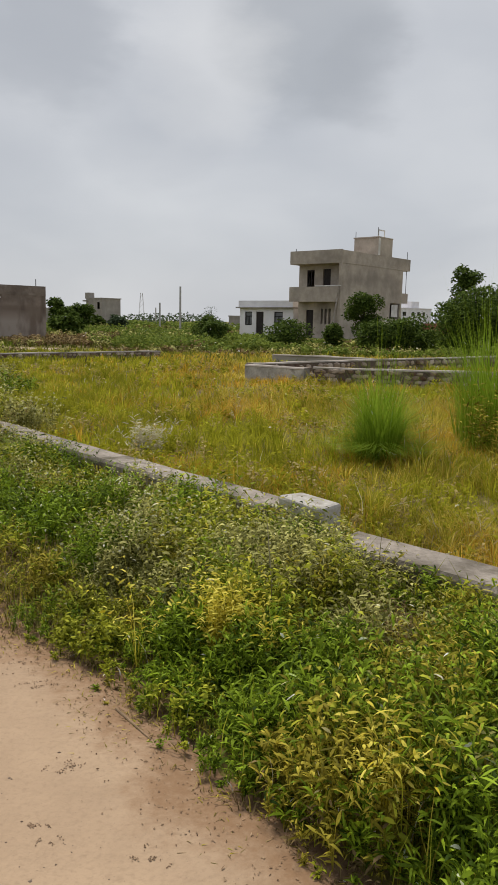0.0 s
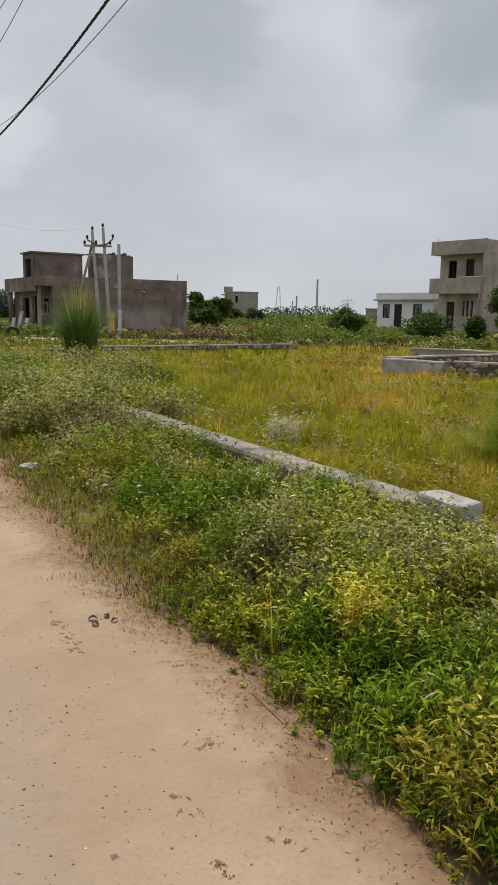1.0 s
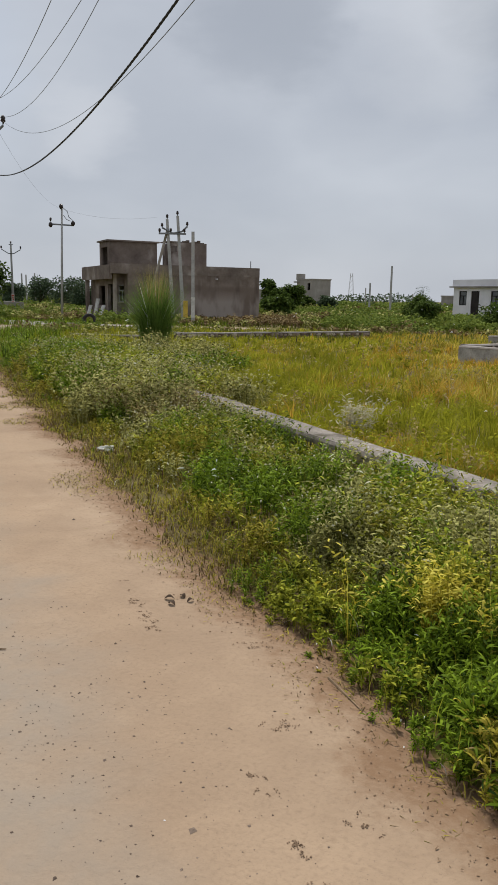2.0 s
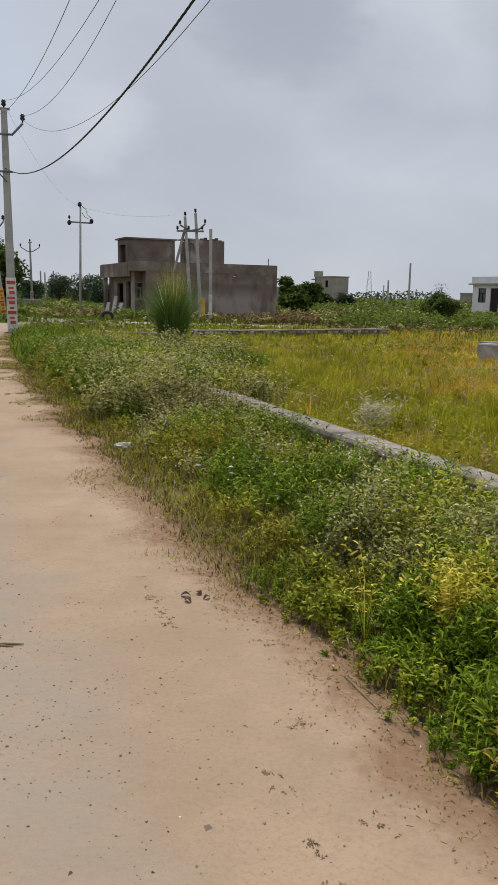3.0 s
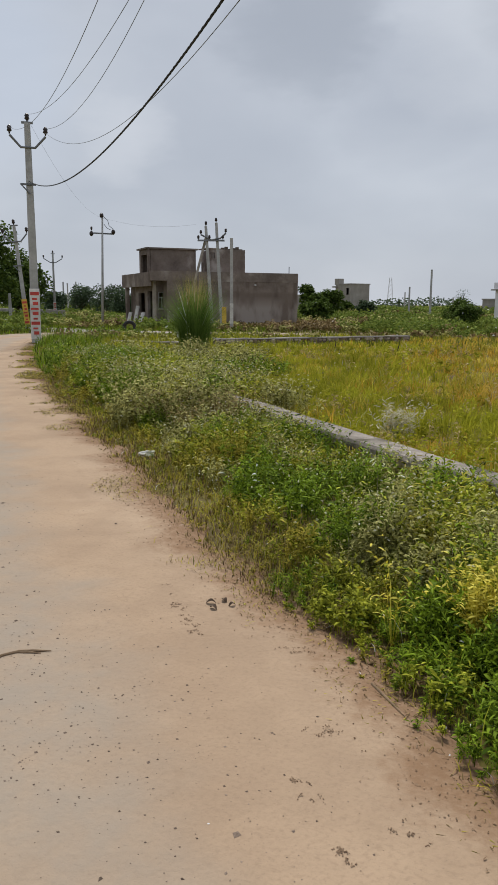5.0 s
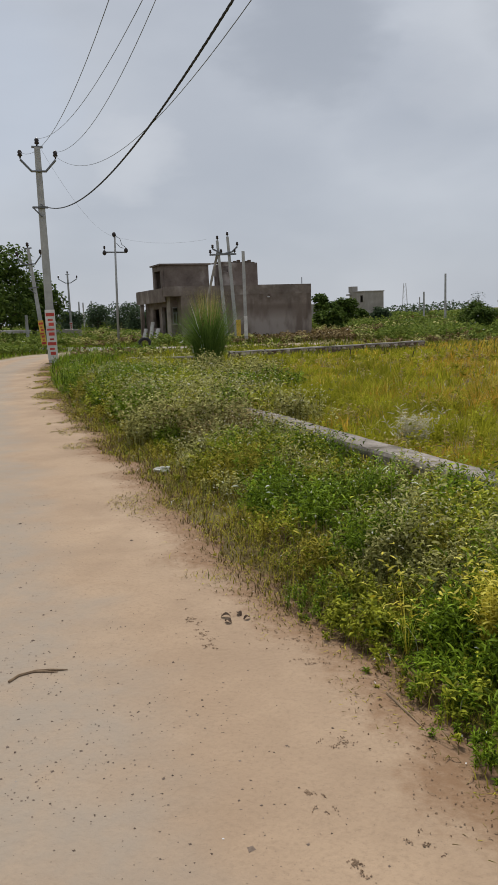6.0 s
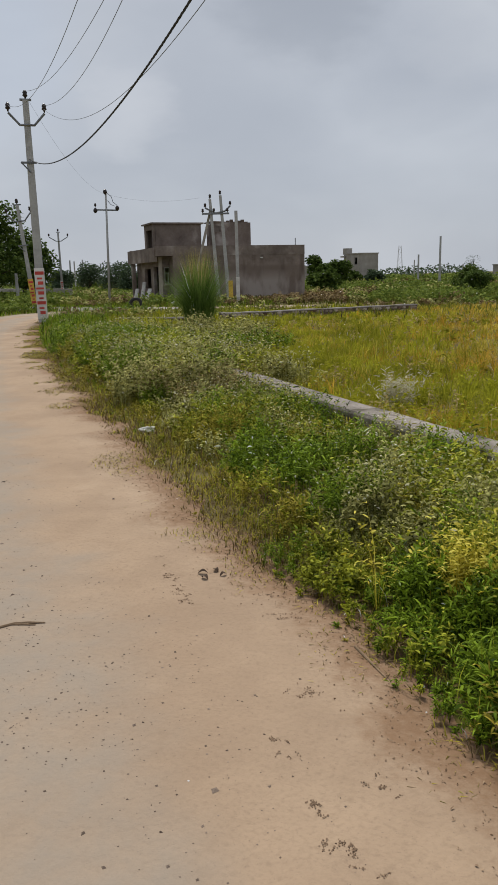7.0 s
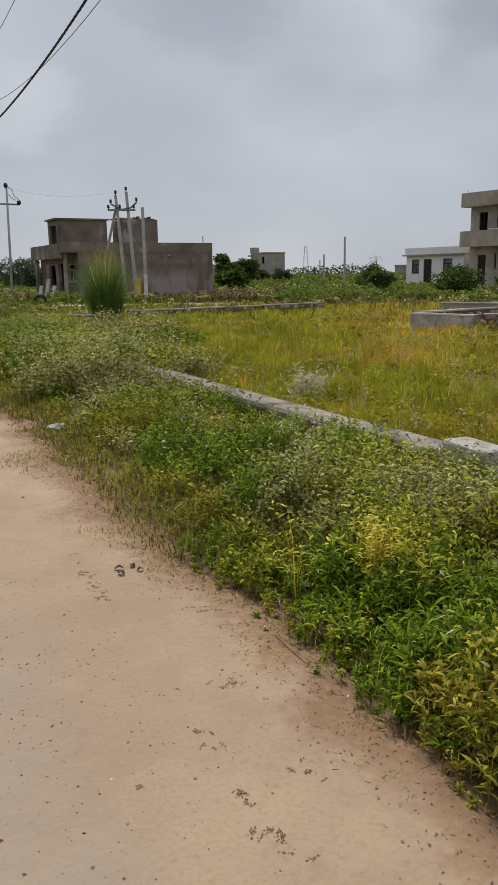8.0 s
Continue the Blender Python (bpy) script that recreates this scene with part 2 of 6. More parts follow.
def road_material():
    """Dry sand with a brown crumbly margin (u: metres from the verge) and greyer, packed wheel tracks."""
    m = bpy.data.materials.new("sandy_road")
    m.use_nodes = True
    t = m.node_tree
    L = t.links.new
    p = t.nodes["Principled BSDF"]
    p.inputs["Roughness"].default_value = 0.95
    p.inputs["Specular IOR Level"].default_value = 0.15

    def node(kind, **kw):
        n = t.nodes.new(kind)
        for k, v in kw.items():
            n.inputs[k].default_value = v
        return n

    def noise_at(scale, detail=5.0, rough=0.6):
        n = node("ShaderNodeTexNoise", Scale=scale, Detail=detail, Roughness=rough)
        L(tc.outputs["Object"], n.inputs["Vector"])
        return n.outputs["Fac"]

    def math_node(op, a, b):
        n = t.nodes.new("ShaderNodeMath")
        n.operation = op
        for i, q in enumerate((a, b)):
            if isinstance(q, (int, float)):
                n.inputs[i].default_value = q
            else:
                L(q, n.inputs[i])
        return n.outputs[0]

    def ranged(v, a, b, lo=0.0, hi=1.0):
        n = node("ShaderNodeMapRange")
        for key, q in (("From Min", a), ("From Max", b), ("To Min", lo), ("To Max", hi)):
            n.inputs[key].default_value = q
        n.interpolation_type = "SMOOTHSTEP"
        L(v, n.inputs["Value"])
        return n.outputs["Result"]

    def mixed(f, a, col):
        n = t.nodes.new("ShaderNodeMix")
        n.data_type = "RGBA"
        n.inputs["B"].default_value = (*col, 1)
        if isinstance(a, tuple):
            n.inputs["A"].default_value = (*a, 1)
        else:
            L(a, n.inputs["A"])
        L(f, n.inputs["Factor"])
        return n.outputs["Result"]

    tc = t.nodes.new("ShaderNodeTexCoord")
    sep = t.nodes.new("ShaderNodeSeparateXYZ")
    L(tc.outputs["UV"], sep.inputs[0])
    u = sep.outputs["X"]
    col = mixed(ranged(noise_at(1.3), 0.35, 0.65), (0.415, 0.302, 0.206), (0.35, 0.252, 0.172))
    col = mixed(ranged(noise_at(55.0, 3.0), 0.45, 0.75, 0.0, 0.5), col, (0.29, 0.208, 0.142))
    col = mixed(ranged(noise_at(150.0, 2.0), 0.62, 0.75, 0.0, 0.55), col, (0.22, 0.165, 0.125))
    col = mixed(ranged(noise_at(0.55, 4.0), 0.52, 0.68, 0.0, 0.6), col, (0.50, 0.38, 0.27))
    col = mixed(ranged(noise_at(4.5, 6.0, 0.7), 0.58, 0.72, 0.0, 0.5), col, (0.30, 0.212, 0.14))
    # packed tracks
    w1 = math_node("ADD", u, math_node("MULTIPLY", noise_at(0.8), 0.9))
    for a, b in ((1.35, 2.15), (2.8, 3.6)):
        band = math_node("MULTIPLY", ranged(w1, a - 0.25, a + 0.2), ranged(w1, b - 0.2, b + 0.3, 1.0, 0.0))
        col = mixed(math_node("MULTIPLY", band, ranged(noise_at(3.0), 0.3, 0.7, 0.35, 0.9)), col, (0.315, 0.268, 0.218))
    # margin
    nz = math_node("ADD", math_node("MULTIPLY", noise_at(3.2, 6.0), 0.45), math_node("MULTIPLY", noise_at(17.0, 5.0, 0.7), 0.32))
    edge = ranged(math_node("SUBTRACT", u, nz), -0.42, -0.13, 1.0, 0.0)
    col = mixed(math_node("MULTIPLY", edge, ranged(noise_at(30.0), 0.3, 0.6, 0.7, 1.0)), col, (0.25, 0.155, 0.092))
    L(col, p.inputs["Base Color"])
    b1 = node("ShaderNodeBump", Strength=0.5, Distance=0.006)
    L(noise_at(45.0, 6.0), b1.inputs["Height"])
    b2 = node("ShaderNodeBump", Strength=0.32, Distance=0.03)
    L(noise_at(6.0, 5.0), b2.inputs["Height"])
    L(b1.outputs["Normal"], b2.inputs["Normal"])
    L(b2.outputs["Normal"], p.inputs["Normal"])
    return m




def stained_plaster():
    """Raw cement plaster: a greyer top coat, a browner lower coat, dark vertical runs and pale salt patches."""
    m = material("stained_cement_plaster", [(0.16, 0.122, 0.10), (0.225, 0.178, 0.15), (0.285, 0.23, 0.197)], 0.95, 1.6, 0.3, amount=0.3, big_scale=0.3)
    t = m.node_tree
    L = t.links.new
    p = next(n for n in t.nodes if n.type == "BSDF_PRINCIPLED")
    colour = p.inputs["Base Color"].links[0].from_socket
    tc = next(n for n in t.nodes if n.type == "TEX_COORD")
    sep = t.nodes.new("ShaderNodeSeparateXYZ")
    L(tc.outputs["Object"], sep.inputs[0])

    def streaks(scale, seed, lo, hi):
        mp = t.nodes.new("ShaderNodeMapping")
        mp.inputs["Scale"].default_value = scale
        mp.inputs["Location"].default_value = (seed, seed * 0.7, 0)
        L(tc.outputs["Object"], mp.inputs["Vector"])
        n = t.nodes.new("ShaderNodeTexNoise")
        n.inputs["Detail"].default_value = 5.0
        n.inputs["Scale"].default_value = 1.0
        L(mp.outputs["Vector"], n.inputs["Vector"])
        r = t.nodes.new("ShaderNodeMapRange")
        r.inputs["From Min"].default_value, r.inputs["From Max"].default_value = lo, hi
        L(n.outputs["Fac"], r.inputs["Value"])
        return r.outputs["Result"]

    def band(z0, z1):
        r = t.nodes.new("ShaderNodeMapRange")
        r.inputs["From Min"].default_value, r.inputs["From Max"].default_value = z0, z1
        L(sep.outputs["Z"], r.inputs["Value"])
        return r.outputs["Result"]

    def both(a, b):
        n = t.nodes.new("ShaderNodeMath")
        n.operation = "MULTIPLY"
        L(a, n.inputs[0])
        L(b, n.inputs[1])
        return n.outputs[0]

    for f, col in ((band(2.35, 2.15), (0.185, 0.14, 0.115)), (streaks((1.1, 1.1, 0.16), 3.0, 0.52, 0.64), (0.105, 0.078, 0.062)), (both(streaks((0.75, 0.75, 0.3), 8.3, 0.46, 0.58), band(2.0, 1.2)), (0.42, 0.36, 0.32))):
        mx = t.nodes.new("ShaderNodeMix")
        mx.data_type = "RGBA"
        mx.inputs["B"].default_value = (*col, 1)
        fac = t.nodes.new("ShaderNodeMath")
        fac.operation = "MULTIPLY"
        fac.inputs[1].default_value = 0.75
        L(f, fac.inputs[0])
        L(fac.outputs[0], mx.inputs["Factor"])
        L(colour, mx.inputs["A"])
        colour = mx.outputs["Result"]
    L(colour, p.inputs["Base Color"])
    return m


M["sand"] = road_material()
M["stained"] = stained_plaster()

# ---- small tools ----
from mathutils.bvhtree import BVHTree
rng = np.random.default_rng(7)
U = rng.uniform


def hashed(ix, iy, seed):
    v = np.sin(ix * 127.1 + iy * 311.7 + seed * 74.7) * 43758.5453
    return v - np.floor(v)


def vnoise(x, y, scale=1.0, seed=0):
    """Smooth value noise, 0 to 1."""
    x, y = np.asarray(x) * scale, np.asarray(y) * scale
    ix, iy = np.floor(x), np.floor(y)
    fx, fy = x - ix, y - iy
    fx, fy = fx * fx * (3 - 2 * fx), fy * fy * (3 - 2 * fy)
    a, b = hashed(ix, iy, seed), hashed(ix + 1, iy, seed)
    c, d = hashed(ix, iy + 1, seed), hashed(ix + 1, iy + 1, seed)
    return (a * (1 - fx) + b * fx) * (1 - fy) + (c * (1 - fx) + d * fx) * fy


def link_mesh(name, verts, faces, mat, parent=None, smooth=False):
    me = bpy.data.meshes.new(name)
    me.from_pydata(verts.tolist() if hasattr(verts, "tolist") else verts, [], faces.tolist() if hasattr(faces, "tolist") else faces)
    me.materials.append(mat)
    if smooth:
        me.shade_smooth()
    ob = new(name, me)
    if parent:
        ob.parent = parent
    return ob


def part(name, bm, mat, parent=None, label="", smooth=False):
    me = bpy.data.meshes.new(name)
    bmesh.ops.recalc_face_normals(bm, faces=bm.faces)
    bm.to_mesh(me)
    bm.free()
    me.materials.append(mat)
    if smooth:
        me.shade_smooth()
    ob = new(name, me)
    if parent:
        ob.parent = parent
    if label:
        ob["label"] = label
    return ob


def thing(name, m, label, category, group=""):
    ob = new(name)
    ob.matrix_world = m
    return tagged(ob, label, category, group)


def add_box(bm, x0, x1, y0, y1, z0, z1, bevel=0.0):
    r = bmesh.ops.create_cube(bm, size=1.0, matrix=Matrix.Translation(((x0 + x1) / 2, (y0 + y1) / 2, (z0 + z1) / 2)) @ Matrix.Diagonal((x1 - x0, y1 - y0, z1 - z0, 1)))
    if bevel:
        vs = set(r["verts"])
        bmesh.ops.bevel(bm, geom=[e for e in bm.edges if e.verts[0] in vs], offset=bevel, segments=2, affect="EDGES", profile=0.6)
    return bm


def box(x0, x1, y0, y1, z0, z1, bevel=0.0):
    return add_box(bmesh.new(), x0, x1, y0, y1, z0, z1, bevel)


def wall(axis, u0, u1, v0, v1, z0, z1, holes=()):
    """A wall along axis 'x' or 'y' from u0 to u1, v0 to v1 thick, with holes (ua, ub, za, zb) right through it."""
    bm = bmesh.new()
    us = sorted({u0, u1, *[h[0] for h in holes], *[h[1] for h in holes]})
    for a, b in zip(us, us[1:]):
        mid = (a + b) / 2
        cuts = sorted((h[2], h[3]) for h in holes if h[0] < mid < h[1])
        z = z0
        for ca, cb in [*cuts, (z1, z1)]:
            if ca > z + 1e-4:
                add_box(bm, *((a, b, v0, v1) if axis == "x" else (v0, v1, a, b)), z, ca)
            z = cb
    bmesh.ops.remove_doubles(bm, verts=bm.verts, dist=1e-4)
    return bm


def tube(points, r, sides=6, caps=True):
    """A tube along points, r one radius or one for each point."""
    bm = bmesh.new()
    rs = r if isinstance(r, (list, tuple)) else [r] * len(points)
    pts = [Vector(p) for p in points]
    rings = []
    for i, p in enumerate(pts):
        d = (pts[min(i + 1, len(pts) - 1)] - pts[max(i - 1, 0)]).normalized()
        s = d.cross(Vector((0, 0, 1)) if abs(d.z) < 0.95 else Vector((1, 0, 0))).normalized()
        q = d.cross(s)
        rings.append([bm.verts.new(p + (s * math.cos(a) + q * math.sin(a)) * rs[i]) for a in [2 * math.pi * k / sides for k in range(sides)]])
    for a, b in zip(rings, rings[1:]):
        for k in range(sides):
            bm.faces.new((a[k], a[(k + 1) % sides], b[(k + 1) % sides], b[k]))
    if caps:
        bm.faces.new(rings[0][::-1])
        bm.faces.new(rings[-1])
    return bm


class Foliage:
    """Collects leaves and blades as numpy arrays and makes one mesh of them."""

    def __init__(self):
        self.v, self.f, self.n = [], [], 0

    def leaves(self, P, az, el, L, W, droop=0.15, fold=0.3):
        P = np.asarray(P, float)
        n = len(P)
        ca, sa_, ce, se_ = np.cos(az), np.sin(az), np.cos(el), np.sin(el)
        d = np.stack([ca * ce, sa_ * ce, se_], 1)
        s = np.stack([-sa_, ca, np.zeros(n)], 1)
        u = np.cross(d, s)
        roll = rng.normal(0, 0.65, n)[:, None]
        s, u = s * np.cos(roll) + u * np.sin(roll), u * np.cos(roll) - s * np.sin(roll)
        L, W = np.broadcast_to(L, n)[:, None], np.broadcast_to(W, n)[:, None]
        down = np.array([0, 0, 1.0]) * (droop * rng.uniform(0.2, 2.4, n))[:, None] * L
        sway = s * L * rng.normal(0, 0.1, n)[:, None]
        m1 = P + d * L * 0.3 - down * 0.05
        m2 = P + d * L * 0.66 + sway * 0.4 - down * 0.38
        tip = P + d * L + sway - down
        v = np.stack([P, m1 + s * W * 0.46 + u * W * fold, m1 - s * W * 0.46 + u * W * fold, m2 + s * W * 0.42 + u * W * fold, m2 - s * W * 0.42 + u * W * fold, tip], 1)
        k = self.n + 6 * np.arange(n)[:, None]
        self.v.append(v.reshape(-1, 3))
        self.f.append(np.concatenate([k + [0, 1, 2], k + [1, 3, 4], k + [1, 4, 2], k + [3, 5, 4]]))
        self.n += 6 * n

    def blades(self, P, az, L, W, lean):
        P = np.asarray(P, float)
        n = len(P)
        h = np.stack([np.cos(az), np.sin(az), np.zeros(n)], 1)
        s = np.stack([-np.sin(az), np.cos(az), np.zeros(n)], 1)
        L, W, lean = [np.broadcast_to(q, n)[:, None] for q in (L, W, lean)]
        z = np.array([0, 0, 1.0])
        up = np.sqrt(np.clip(1 - lean ** 2, 0.05, 1))
        mid = P + z * L * 0.58 * (0.3 + 0.7 * up) + h * lean * L * 0.25
        tip = P + z * L * up + h * lean * L
        v = np.stack([P - s * W / 2, P + s * W / 2, mid - s * W * 0.42, mid + s * W * 0.42, tip], 1)
        k = self.n + 5 * np.arange(n)[:, None]
        self.v.append(v.reshape(-1, 3))
        self.f.append(np.concatenate([k + [0, 1, 3], k + [0, 3, 2], k + [2, 3, 4]]))
        self.n += 5 * n

    def plants(self, P, H, stems, nodes, L, W, spread=0.5, el=(0.1, 0.9), low=0.2, bunch=1.0, stem_w=0.004, droop=0.25):
        """Leafy stems: each plant at P of height H has stems that lean outward with leaves at their nodes."""
        P = np.asarray(P, float)
        n = len(P)
        if not n:
            return
        S = np.repeat(P, stems, 0)
        h = np.repeat(np.broadcast_to(H, n), stems) * U(0.6, 1.1, n * stems)
        Ls, Ws = [np.repeat(np.broadcast_to(q, n), stems) for q in (L, W)]
        az = U(0, 6.283, n * stems)
        le = U(0.05, spread, n * stems)
        self.blades(S, az, h * 1.02, stem_w, le)
        f = np.tile(((np.arange(nodes) + 0.5) / nodes) ** bunch, n * stems) * (1 - low) + low + U(-0.05, 0.05, n * stems * nodes)
        S, h, az, le, Ls, Ws = [np.repeat(q, nodes, 0) for q in (S, h, az, le, Ls, Ws)]
        up = np.sqrt(1 - np.clip(le, 0, 0.95) ** 2)
        Q = S + np.stack([np.cos(az) * le * h * f ** 1.6, np.sin(az) * le * h * f ** 1.6, h * f * (0.45 + 0.55 * up)], 1)
        m = len(Q)
        self.leaves(Q, U(0, 6.283, m), U(el[0], el[1], m), Ls * U(0.5, 1.35, m), Ws * U(0.6, 1.35, m), droop)

    def make(self, name, mat, parent=None):
        v = np.concatenate(self.v).astype(np.float32)
        f = np.concatenate(self.f).astype(np.int32)
        me = bpy.data.meshes.new(name)
        me.vertices.add(len(v))
        me.vertices.foreach_set("co", v.ravel())
        me.loops.add(f.size)
        me.loops.foreach_set("vertex_index", f.ravel())
        me.polygons.add(len(f))
        me.polygons.foreach_set("loop_start", np.arange(0, f.size, 3, dtype=np.int32))
        me.update(calc_edges=True)
        me.validate()
        me.materials.append(mat)
        ob = new(name, me)
        if parent:
            ob.parent = parent
        return ob


# ---- plan of the place ----
EDGE = np.array([(17.0, -15.0), (9.0, -7.0), (4.5, -2.6), (2.5, -0.6), (0.9, 1.0), (0.17, 1.81), (-0.24, 2.3), (-0.66, 2.85), (-0.96, 3.32), (-1.33, 3.62), (-1.79, 4.04), (-2.34, 4.76), (-2.78, 5.36), (-3.45, 6.11),
                 (-5.11, 8.18), (-7.58, 11.21), (-11.4, 16.2), (-13.3, 18.9), (-16.1, 23.3), (-18.4, 27.6), (-19.2, 30.2), (-18.2, 32.3), (-15.0, 33.4), (-9.0, 34.2)])
KERB = np.array([(16.0, -9.5), (6.4, -0.6), (2.95, 2.35), (1.31, 3.75), (0.61, 4.45), (-0.02, 5.22), (-0.94, 6.24), (-2.78, 8.37), (-6.3, 12.4), (-9.2, 15.7)])


def resample(p, step):
    p = np.asarray(p, float)
    d = np.r_[0, np.cumsum(np.hypot(*np.diff(p, axis=0).T))]
    s = np.linspace(0, d[-1], max(3, int(round(d[-1] / step)) + 1))
    return np.stack([np.interp(s, d, p[:, 0]), np.interp(s, d, p[:, 1])], 1)


def signed(p, line):
    """Distance from points to a line, positive on its right-hand side as it runs."""
    best, sign = np.full(len(p), 1e9), np.ones(len(p))
    for a, b in zip(line, line[1:]):
        ab = b - a
        t = np.clip(((p - a) @ ab) / (ab @ ab), 0, 1)
        q = p - (a + t[:, None] * ab)
        d = np.hypot(q[:, 0], q[:, 1])
        c = ab[1] * (p[:, 0] - a[0]) - ab[0] * (p[:, 1] - a[1])
        up = d < best
        best, sign = np.where(up, d, best), np.where(up, np.sign(c), sign)
    return best * sign


def smooth_line(p, step, rounds=3):
    q = resample(p, step)
    for _ in range(rounds):
        q[1:-1] = (q[:-2] + 2 * q[1:-1] + q[2:]) / 4
    return q


edge_line = smooth_line(EDGE, 0.5, 2)


def ground_z(x, y):
    return 0.05 * (vnoise(x, y, 0.7, 3) - 0.5) + 0.03 * (vnoise(x, y, 2.3, 4) - 0.5)


# ---- ground, road ----
def axis_steps(lo, hi, far_lo, far_hi):
    mid = np.arange(lo, hi, 0.3)
    out, s, x = [], 0.3, hi
    while x < far_hi:
        out.append(x)
        s *= 1.25
        x += s
    neg, s, x = [], 0.3, lo
    while x > far_lo:
        s *= 1.25
        x -= s
        neg.append(x)
    return np.r_[neg[::-1], mid, out, far_hi]


gx, gy = axis_steps(-22, 12, -2500, 2500), axis_steps(-12, 36, -2500, 2500)
X, Y = np.meshgrid(gx, gy)
P2 = np.stack([X.ravel(), Y.ravel()], 1)
near = (np.abs(P2[:, 0] + 2) < 23) & (np.abs(P2[:, 1] - 11) < 29)
Z = ground_z(P2[:, 0], P2[:, 1])
sd = np.full(len(P2), 5.0)
sd[near] = signed(P2[near], edge_line)
Z = np.where(sd < 0.25, -0.03, Z)
nx, ny = len(gx), len(gy)
k = (np.arange(ny - 1)[:, None] * nx + np.arange(nx - 1)).ravel()
ground = link_mesh("ground", np.c_[P2, Z], np.stack([k, k + 1, k + nx + 1, k + nx], 1), M["soil"], smooth=True)
tagged(ground, "brown field soil with patches of green", "ground", kind="structure")

road_edge = smooth_line(EDGE, 0.12, 6)
calm = road_edge.copy()
for _ in range(400):
    calm[1:-1] = (calm[:-2] + 2 * calm[1:-1] + calm[2:]) / 4
tan = np.gradient(calm, axis=0)
tan /= np.hypot(tan[:, 0], tan[:, 1])[:, None]
left = np.stack([-tan[:, 1], tan[:, 0]], 1)
arc = np.arange(len(road_edge)) * 0.12
rough_edge = 0.28 * (vnoise(arc, 0, 1.6, 5) - 0.5) + 0.16 * (vnoise(arc, 0, 5.0, 6) - 0.5) + 0.08 * (vnoise(arc, 0, 13.0, 8) - 0.5)
width = np.interp(road_edge[:, 1], [-15, 8, 13, 19, 26, 33], [7.0, 6.0, 4.4, 2.3, 2.6, 3.4])
cols = np.array([-0.12, -0.02, 0.03, 0.1, 0.2, 0.32, 0.45, 0.58, 0.7, 0.82, 0.92, 0.985, 1.03])
RV = []
for j, c in enumerate(cols):
    o = np.full(len(width), (-0.3, -0.02, 0.06, 0.2, 0.45)[j]) if j < 5 else width * c
    q = road_edge + left * o[:, None] + left * (rough_edge * (1 if j < 5 else 0.4))[:, None]
    rut = -0.018 * np.exp(-((c - 0.35) / 0.07) ** 2) - 0.018 * np.exp(-((c - 0.72) / 0.07) ** 2)
    z = 0.018 + rut + 0.02 * (vnoise(q[:, 0], q[:, 1], 0.9, 9) - 0.5) + 0.006 * (vnoise(q[:, 0], q[:, 1], 4.0, 10) - 0.5)
    z = np.where((j == 0) | (j == len(cols) - 1), -0.05, z)
    RV.append(np.c_[q, z])
RV = np.stack(RV, 1)
nr, nc = RV.shape[:2]
k = (np.arange(nr - 1)[:, None] * nc + np.arange(nc - 1)).ravel()
road = link_mesh("road", RV.reshape(-1, 3), np.stack([k, k + nc, k + nc + 1, k + 1], 1), M["sand"], smooth=True)
road_surface = BVHTree.FromPolygons([tuple(v) for v in RV.reshape(-1, 3)], np.stack([k, k + nc, k + nc + 1, k + 1], 1).tolist())


def on_road(q, lift=0.0):
    """The road's height under each point, 0 beside it."""
    out = []
    for x, y in np.asarray(q, float):
        hit = road_surface.ray_cast(Vector((x, y, 1.0)), Vector((0, 0, -1)))[0]
        out.append(max(hit.z if hit else 0.0, 0.0) + lift)
    return np.array(out)


uv = road.data.uv_layers.new(name="UVMap")
off_u = np.broadcast_to(np.stack([np.full(nr, (-0.3, -0.02, 0.06, 0.2, 0.45)[j]) if j < 5 else width * cols[j] for j in range(nc)], 1), (nr, nc)).ravel()
arc_v = np.repeat(arc[:nr], nc)
vi = np.empty(len(road.data.loops), dtype=np.int32)
road.data.loops.foreach_get("vertex_index", vi)
uv.data.foreach_set("uv", np.stack([off_u[vi], arc_v[vi]], 1).astype(np.float32).ravel())
tagged(road, "pale sandy dirt road with faint wheel tracks", "dirt road", kind="structure")

# pale track that leads off to the left beyond the bend
BRANCH = np.array([(-15.5, 34.3), (-22.0, 36.6), (-30.0, 39.0), (-48.0, 43.0), (-80.0, 47.0)])
bl = smooth_line(BRANCH, 0.8, 3)
bt = np.gradient(bl, axis=0)
bt /= np.hypot(bt[:, 0], bt[:, 1])[:, None]
bn = np.stack([-bt[:, 1], bt[:, 0]], 1)
bw_ = np.stack([bl + bn * w for w in (-1.5, -1.3, 0.0, 1.3, 1.5)], 1)
BV = np.concatenate([bw_, np.broadcast_to(np.array([-0.05, 0.04, 0.05, 0.04, -0.05])[None, :, None], (len(bl), 5, 1))], 2)
k = (np.arange(len(bl) - 1)[:, None] * 5 + np.arange(4)).ravel()
track = link_mesh("track", BV.reshape(-1, 3), np.stack([k, k + 5, k + 6, k + 1], 1), M["cap"], smooth=True)
tagged(track, "pale hard track leading off past the bend", "track", kind="structure")

